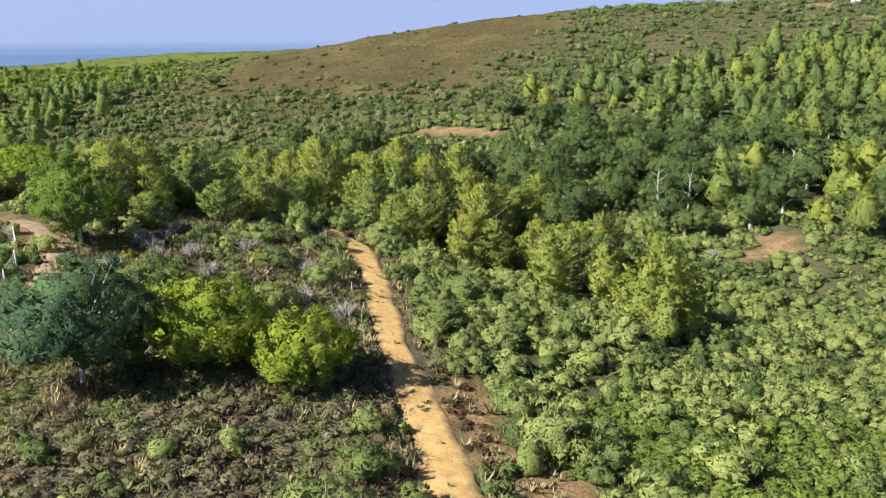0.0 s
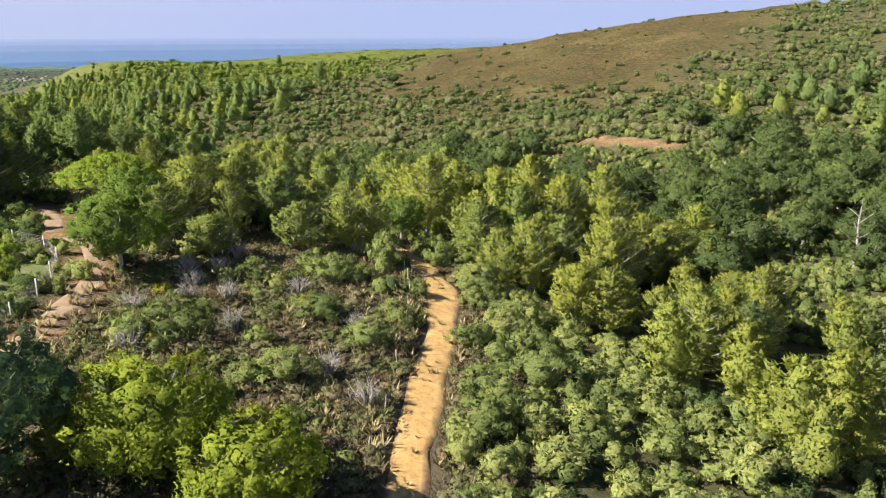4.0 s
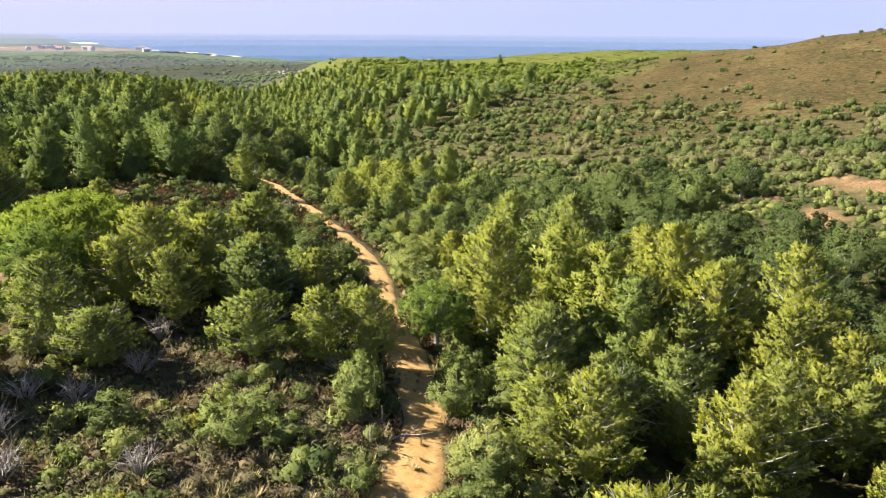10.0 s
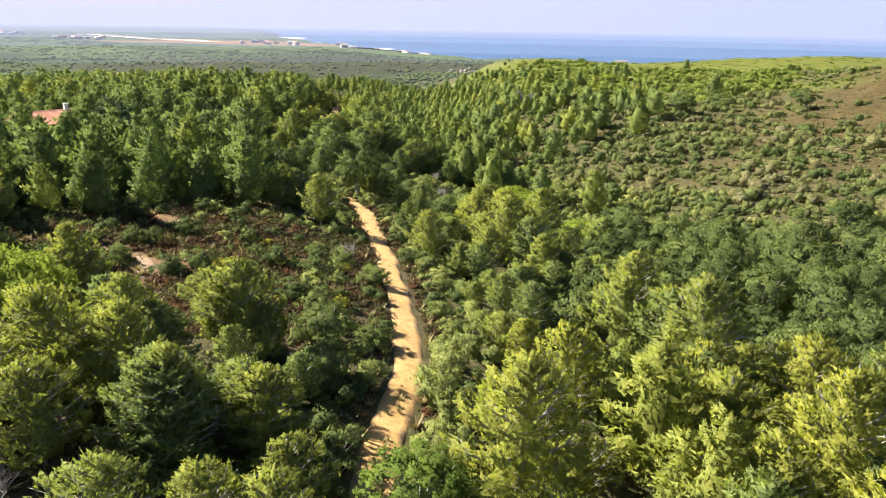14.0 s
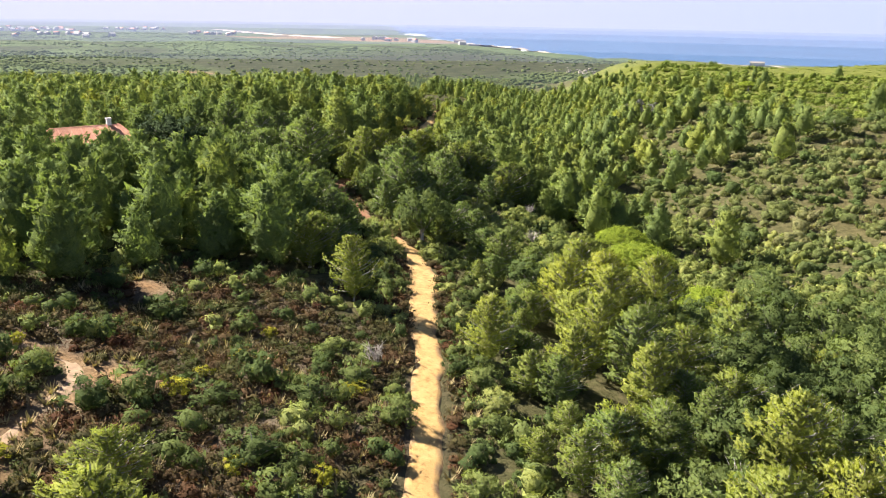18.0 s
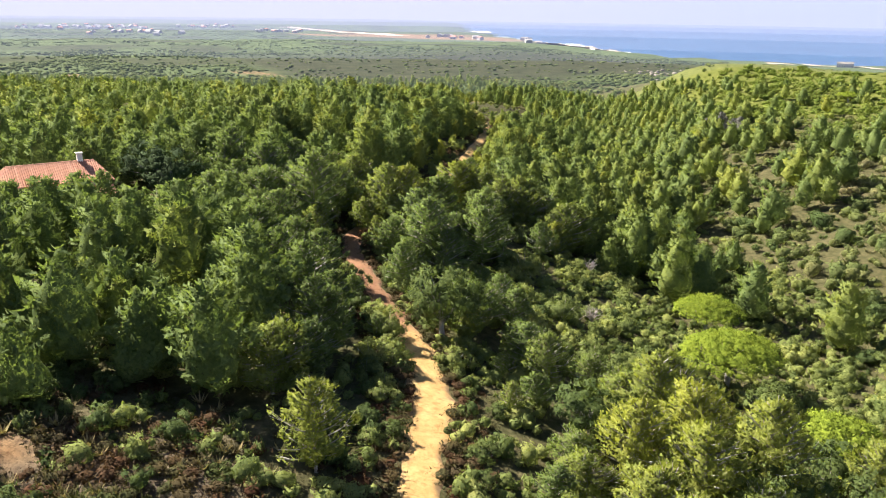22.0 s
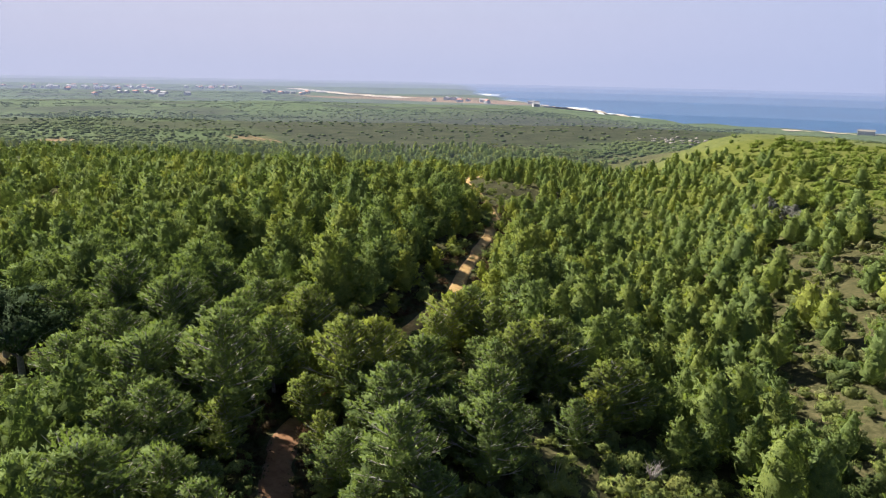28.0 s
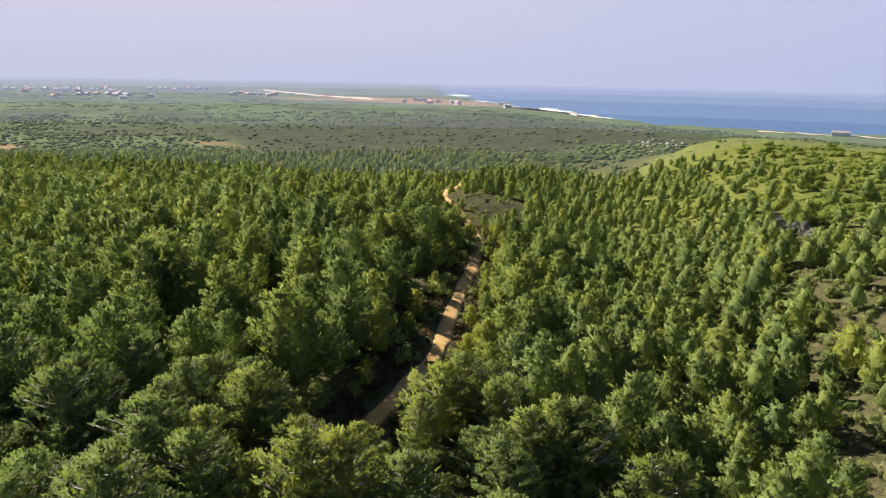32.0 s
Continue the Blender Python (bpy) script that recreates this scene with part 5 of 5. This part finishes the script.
for i, (px_, py_) in enumerate(((-197, 304), (-200, 307), (-204, 310), (-208, 316), (-203, 315), (-210, 311), (-194, 309), (-212, 319), (-199, 313))):
    single("dead_pine", near_pines[i % 5], grey_leaf, (px_, py_), 0.75 + 0.06 * (i % 4), 0.6 + 0.08 * (i % 3), "grey half-dead pine on the green hillside", "tree", "grey dead pines", 0.2 + 0.08 * i)
snag_v, snag_f = joined([tube([(0, 0, -0.4), (0.15, 0.05, 2.6), (0.1, 0.2, 5.2), (0.3, 0.2, 7.4)], [0.17, 0.14, 0.09, 0.02])] + [tube([(0.1, 0.1, 2.4 + 0.55 * k), (0.1 + 0.7 * math.cos(2.4 * k), 0.1 + 0.7 * math.sin(2.4 * k), 2.9 + 0.55 * k), (0.1 + 1.3 * math.cos(2.4 * k), 0.1 + 1.3 * math.sin(2.4 * k), 3.6 + 0.5 * k)], [0.05, 0.035, 0.01], 4) for k in range(8)])
snag_me = mesh_of("dead_tree", snag_v, snag_f, dead_wood)
for px_, py_, k_ in ((37, 128.8, 1.35), (43, 131, 1.1), (-41.5, 158, 0.8)):
    ob = tagged(new("dead_tree", snag_me), "bare pale dead tree standing among the oaks", "tree", "dead trees")
    ob.matrix_basis = pose(px_, py_, float(height(px_, py_)), 0, 0, 50 * px_) @ Matrix.Scale(k_, 4)

# ---- fence posts by the track ----
post_forms = []
for q, (tall_, r_) in enumerate(((1.25, 0.055), (1.1, 0.05), (1.4, 0.06))):
    post_forms.append(mesh_of("fence_post", *joined([tube([(0, 0, -0.3), (0.01, 0, tall_ * 0.5), (0.03, 0.01, tall_), (0.03, 0.01, tall_ + 0.03)], [r_, r_ * 0.95, r_ * 0.85, 0.01], 7)]), post_mat))
for i, (px_, py_) in enumerate(((-8.4, 67), (-9.4, 71), (-10.2, 75), (-11.3, 79), (-12.4, 83), (-13.7, 86.5), (-15, 89.3), (-16.6, 91.6), (-18.6, 94), (-6.9, 60), (-6.2, 55))):
    ob = tagged(new("fence_post", post_forms[i % 3]), "thin weathered grey wooden post beside the track", "fence post", "posts along the track")
    ob.matrix_basis = pose(px_, py_, float(height(px_, py_)), (i * 37 % 11) - 5, (i * 53 % 13) - 6, i * 40)

# ---- garden lawn and its fence ----
lx, ly = np.meshgrid(np.linspace(-56, -36, 60), np.linspace(54, 73.5, 50), indexing="ij")
k = (lx < np.interp(ly, (54, 61, 64.9, 68.5, 71.2, 73.5), (-36.2, -37.2, -38.4, -40.2, -41.8, -46)))
lz = height(lx, ly) + 0.06
li = np.arange(lx.size).reshape(lx.shape)
lq = np.stack([li[:-1, :-1], li[1:, :-1], li[1:, 1:], li[:-1, 1:]], -1).reshape(-1, 4)
lq = lq[k.ravel()[lq].all(1)]
tagged(new("lawn", mesh_of("lawn", np.stack([lx, ly, lz], -1).reshape(-1, 3), lq, grass_mat, True, tint=0.5 + 0.4 * wave(lx, ly, 5, 91).ravel())), "pale green mown garden lawn", "lawn", kind="structure")
fence = tagged(new("garden_fence"), "wire garden fence on pale posts along the lawn", "fence")
fpts = [(-36.4, 57.5), (-36.9, 61), (-38, 64.9), (-39.8, 68.5), (-41.4, 71.2), (-44.5, 73.2), (-48.5, 73.8)]
fz = [float(height(*p)) for p in fpts]
fence.matrix_basis = pose(*fpts[0], fz[0])
for i, (p, z_) in enumerate(zip(fpts, fz)):
    ob = part("post", mesh_of("garden_post", *tube([(0, 0, -0.3), (0, 0, 1.5), (0, 0, 1.53)], [0.06, 0.055, 0.01], 7), plaster), None, fence)
    ob.matrix_basis = pose(p[0] - fpts[0][0], p[1] - fpts[0][1], z_ - fz[0])
for i in range(len(fpts) - 1):
    a_, b_ = np.array((*fpts[i], fz[i])) - (*fpts[0], fz[0]), np.array((*fpts[i + 1], fz[i + 1])) - (*fpts[0], fz[0])
    pieces = [tube([a_ + (0, 0, h_), (a_ + b_) / 2 + (0, 0, h_ - 0.02), b_ + (0, 0, h_)], [0.012] * 3, 3) for h_ in np.linspace(0.15, 1.4, 9)]
    pieces += [tube([a_ + (b_ - a_) * u_ + (0, 0, 0.1), a_ + (b_ - a_) * u_ + (0, 0, 1.42)], [0.009] * 2, 3) for u_ in np.linspace(0.05, 0.95, 16)]
    part("wire_mesh", mesh_of("wire_mesh", *joined(pieces), dead_wood), None, fence, "thin grey wire netting")
for px_, py_, w_ in ((-42.5, 66.5, 0.75), (-43.5, 62, 0.62), (-46, 70.5, 0.9)):
    single("garden_tree", near_shrubs[2], stone_leaf, (px_, py_), w_, w_ * 1.2, "small staked green tree on the lawn", "tree", "garden trees")


# ---- the house in the pines ----
def box(x0, x1, y0, y1, z0, z1, bevel=0.03):
    bm = bmesh.new()
    bmesh.ops.create_cube(bm, size=1)
    bmesh.ops.scale(bm, vec=(x1 - x0, y1 - y0, z1 - z0), verts=bm.verts)
    bmesh.ops.translate(bm, vec=((x0 + x1) / 2, (y0 + y1) / 2, (z0 + z1) / 2), verts=bm.verts)
    if bevel:
        bmesh.ops.bevel(bm, geom=bm.edges[:], offset=bevel, segments=1, affect="EDGES")
    return bm


def roof_slab(length, depth, rise, hip):
    """One sloping roof face, eave along x at y = 0, ridge at y = depth, with thickness; hip: how far the ends run in."""
    bm = bmesh.new()
    low = [(0, 0, 0), (length, 0, 0), (length - hip, depth, rise), (hip, depth, rise)]
    v = [bm.verts.new(p) for p in low] + [bm.verts.new((p[0], p[1], p[2] - 0.18)) for p in low]
    for f in ((0, 1, 2, 3), (7, 6, 5, 4), (0, 4, 5, 1), (1, 5, 6, 2), (2, 6, 7, 3), (3, 7, 4, 0)):
        bm.faces.new([v[q] for q in f])
    return bm


def tile_run(length, slope):
    """One run of curved tiles up the roof, lapped every 0.4 m."""
    v, f = [], []
    steps = max(2, int(length / 0.42))
    for k in range(steps):
        for e, lift in ((0, 0.035), (1, 0.0)):
            y = length * (k + e) / steps
            for q in range(5):
                a = math.pi * q / 4
                v.append((math.cos(a) * 0.105, y * math.cos(slope) - 0.0, y * math.sin(slope) + math.sin(a) * 0.085 + lift))
        o = k * 10
        f += [(o + q, o + q + 1, o + q + 6, o + q + 5) for q in range(4)]
    return np.array(v), np.array(f)


house = tagged(new("house"), "low house with a red tiled hip roof among the pines", "house")
HZ = float(height(-147, 122.5)) + 0.5
house.matrix_basis = pose(-147.2, 120.6, HZ, 0, 0, 96)
L_, W_, E_ = 13.0, 8.0, 3.8
part("wall", from_bm("house_wall", box(-L_ / 2, L_ / 2, -W_ / 2, W_ / 2, -1.2, E_, 0.05), plaster), None, house)
part("door", from_bm("house_door", box(1.2, 2.2, -W_ / 2 - 0.05, -W_ / 2 + 0.02, 0.0, 2.1), bark), None, house)
for wx_ in (-6, -3, 4.2, 6.4):
    win = part("window", from_bm("house_window", box(wx_ - 0.6, wx_ + 0.6, -W_ / 2 - 0.04, -W_ / 2 + 0.02, 1.0, 2.3), plaster), None, house)
    part("pane", from_bm("house_pane", box(wx_ - 0.5, wx_ + 0.5, -W_ / 2 - 0.06, -W_ / 2 - 0.03, 1.1, 2.2, 0), glass_mat), None, win)
roof_rise, over = 2.0, 0.5
half_d, len_r = W_ / 2 + over, L_ + 2 * over
hip_ = 1.6
for turn_, ln, dep, hp in ((0, len_r, half_d, hip_), (180, len_r, half_d, hip_), (90, 2 * half_d, hip_, half_d), (270, 2 * half_d, hip_, half_d)):
    sl = part("roof", from_bm("house_roof", roof_slab(ln, dep, roof_rise, hp), tile_mat), None, house)
    base_y = half_d if turn_ in (0, 180) else len_r / 2
    sl.matrix_basis = pose(0, 0, E_ + 0.05, 0, 0, turn_) @ pose(-ln / 2, -base_y, 0)
    ang_ = math.atan2(roof_rise, dep)
    for k in range(int(ln / 0.26)):
        xx = 0.13 + 0.26 * k
        reach = min(1.0, xx / hp, (ln - xx) / hp) * math.hypot(dep, roof_rise)
        if reach > 0.5:
            run = part("roof_tile", mesh_of("roof_tile", *tile_run(reach, ang_), tile_mat, True), None, sl)
            run.matrix_basis = pose(xx, 0, 0.01)
chim = part("chimney", from_bm("house_chimney", box(3.3, 4.0, -0.2, 0.4, E_ + 1.2, E_ + 3.1), plaster), None, house, "pale rendered chimney")
part("chimney_cap", from_bm("house_chimney_cap", box(3.2, 4.1, -0.3, 0.5, E_ + 3.1, E_ + 3.24), plaster), None, chim)
lower = part("veranda_roof", from_bm("house_veranda", roof_slab(7.0, 2.6, 0.9, 0.0), tile_mat), None, house, "lower tiled veranda roof")
lower.matrix_basis = pose(-0.3, -W_ / 2 - 3.0, E_ - 1.45)
for k in range(26):
    run = part("roof_tile", mesh_of("roof_tile", *tile_run(2.75, math.atan2(0.9, 2.6)), tile_mat, True), None, lower)
    run.matrix_basis = pose(0.16 + 0.262 * k, 0, 0.01)
for wx_ in (0.0, 3.2, 6.4):
    part("veranda_post", from_bm("house_veranda_post", box(wx_ - 0.13, wx_ + 0.13, -W_ / 2 - 2.8, -W_ / 2 - 2.54, -1.2, E_ - 1.5), plaster), None, house)
part("ridge", mesh_of("house_ridge", *tube([(-len_r / 2 + hip_, 0, E_ + roof_rise + 0.06), (0, 0, E_ + roof_rise + 0.08), (len_r / 2 - hip_, 0, E_ + roof_rise + 0.06)], [0.13] * 3, 7), tile_mat), None, house)


# ---- the far coast ----
def flat_strip(name, pts, half, z, mat, label, category, seed):
    """A level strip along a line with ragged edges, on the water or the shore."""
    seg = np.hypot(*np.diff(pts, axis=0).T)
    s = np.concatenate([[0], np.cumsum(seg)])
    u = np.arange(0, s[-1], 6.0)
    cx, cy = np.interp(u, s, pts[:, 0]), np.interp(u, s, pts[:, 1])
    tx, ty = np.gradient(cx), np.gradient(cy)
    l = np.hypot(tx, ty)
    e = np.linspace(-1, 1, 6)
    w = half * (1 + 0.6 * wave(u, u * 0, 60, seed))[:, None] * e[None] + 5 * wave(u, u * 0, 40, seed + 1)[:, None]
    x, y = cx[:, None] - (ty / l)[:, None] * w, cy[:, None] + (tx / l)[:, None] * w
    zz = np.full(x.shape, z) if z is not None else height(x, y) + 0.8
    zz = zz + 0.25 * np.cos(e * 1.5)[None]
    i = np.arange(x.size).reshape(x.shape)
    q = np.stack([i[:-1, :-1], i[1:, :-1], i[1:, 1:], i[:-1, 1:]], -1).reshape(-1, 4)
    return tagged(new(name, mesh_of(name, np.stack([x, y, zz], -1).reshape(-1, 3), q, mat, True)), label, category, kind="structure")


def shore(x0, x1, off_):
    xs_ = np.linspace(x0, x1, 80)
    ys_ = np.interp(xs_, COAST[:, 0], COAST[:, 1])
    for _ in range(3):
        ys2 = np.interp(xs_, COAST[:, 0], COAST[:, 1]) + 14 * wave(xs_, ys_, 130, 9)
        ys_ = ys2
    return np.stack([xs_, ys_ + off_], 1)


for line_, half_, lb in ((((-1290, 1058), (-1221, 1022), (-1083, 962), (-934, 903), (-890, 898)), 28, "white surf breaking on the shore"),
                         (((-815, 914), (-752, 908), (-700, 926), (-640, 955)), 18, "white surf below the headland"),
                         (((-1660, 1150), (-1590, 1122), (-1447, 1072), (-1400, 1050)), 17, "white surf off the far point"),
                         (((-2150, 1375), (-2079, 1345), (-1980, 1300)), 26, "distant white surf along the coast")):
    flat_strip("surf", np.array(line_, float), half_, SEA + 0.35, foam_mat, lb, "surf", 101 + half_)
flat_strip("beach", shore(-1200, -880, -14), 12, None, sand_mat, "pale sandy beach under the low cliffs", "beach", 111)
flat_strip("beach_track", np.array([(-2450, 862), (-1967, 832), (-1545, 826)], float), 20, None, sand_mat, "long pale strip of sand on the coastal plain", "sand", 113)
flat_strip("coast_track", np.array([(-640, 862), (-575, 868), (-470, 905)], float), 4, None, sand_mat, "pale dirt road near the cliff edge", "dirt road", 115)

q = np.random.RandomState(121)
rock_forms = []
for s_ in range(3):
    v, f = ico(2)
    v = v * q.uniform(0.75, 1.2, (len(v), 1)) * (1.3, 1.0, 0.7)
    rock_forms.append(mesh_of("rock", v, f, rock_mat))
for i in range(34):
    px_, py_ = -548 + q.normal(0, 24), 612 + q.normal(0, 18)
    ob = tagged(new("rock", rock_forms[i % 3]), "pale weathered limestone rock on the headland", "rock", "rocks on the headland")
    w_ = q.uniform(0.5, 2.0)
    ob.matrix_basis = pose(px_, py_, float(height(px_, py_)) + 0.1 * w_, q.uniform(-15, 15), 0, q.uniform(0, 360)) @ Matrix.Scale(w_, 4)
for i, (px_, py_) in enumerate(((-17, 39), (-15.5, 40), (-19, 42), (-12, 43.5), (-7, 41), (-6.5, 45))):
    ob = tagged(new("rock", rock_forms[i % 3]), "grey stone lying in the low heath", "rock", "stones in the heath")
    ob.matrix_basis = pose(px_, py_, float(height(px_, py_)) + 0.08, 8, 5, 70 * i) @ Matrix.Scale(0.22 + 0.05 * (i % 3), 4)


def cottage(name, label, l_, w_, h_, roof_mat=None):
    base = tagged(new(name), label, "house", "houses of the far village")
    part("wall", from_bm("cottage_wall", box(-l_ / 2, l_ / 2, -w_ / 2, w_ / 2, -1.5, h_, 0.05), far_plaster), None, base)
    bm = bmesh.new()
    for x_ in (-l_ / 2 - 0.4, l_ / 2 + 0.4):
        for y_, z_ in ((-w_ / 2 - 0.4, h_), (w_ / 2 + 0.4, h_), (0, h_ + w_ * 0.28)):
            bm.verts.new((x_, y_, z_))
    bm.verts.ensure_lookup_table()
    for f in ((0, 1, 4, 3), (0, 3, 5, 2), (1, 2, 5, 4), (0, 2, 1), (3, 4, 5)):
        bm.faces.new([bm.verts[q_] for q_ in f])
    part("roof", from_bm("cottage_roof", bm, roof_mat or tile_mat), None, base)
    for x_ in np.arange(-l_ / 2 + 1.5, l_ / 2 - 1, 2.6):
        part("window", from_bm("cottage_window", box(x_ - 0.5, x_ + 0.5, -w_ / 2 - 0.05, -w_ / 2 + 0.1, 1.0, 2.2, 0), glass_mat), None, base)
    return base


first = cottage("cottage", "white far-off village house with a red roof", 11, 8, 4.2)
big = cottage("cottage", "long white far-off building near the shore", 26, 10, 6.0, rock_mat)
spots = []
for cx, cy, sx, sy, m_ in ((-2312, 200, 110, 60, 16), (-2380, 340, 120, 60, 24), (-1835, 349, 80, 40, 14), (-2430, 600, 80, 60, 16), (-1950, 695, 60, 30, 12), (-1400, 880, 90, 30, 10)):
    spots += [(cx + q.normal(0, sx), cy + q.normal(0, sy), q.uniform(0, 360)) for _ in range(m_)]
first.matrix_basis = pose(186, 357, float(height(186, 357)), 0, 0, 30) @ Matrix.Scale(0.6, 4)
pale = cottage("cottage", "white far-off village house with a pale flat roof", 12, 9, 4.6, far_plaster)
pale.matrix_basis = pose(-2290, 260, float(height(-2290, 260)), 0, 0, 15)
for k_, (px_, py_, t_) in enumerate(spots):
    copy_thing(pale if k_ % 3 else first, pose(px_, py_, float(height(px_, py_)), 0, 0, t_) @ Matrix.Scale(1.7 if k_ % 3 == 0 else 0.95, 4))
big.matrix_basis = pose(-552, 872, float(height(-552, 872)), 0, 0, 35) @ Matrix.Scale(0.6, 4)
copy_thing(big, pose(-1286, 968, float(height(-1286, 968)), 0, 0, 25))
copy_thing(big, pose(-1300, 985, float(height(-1300, 985)), 0, 0, 80))
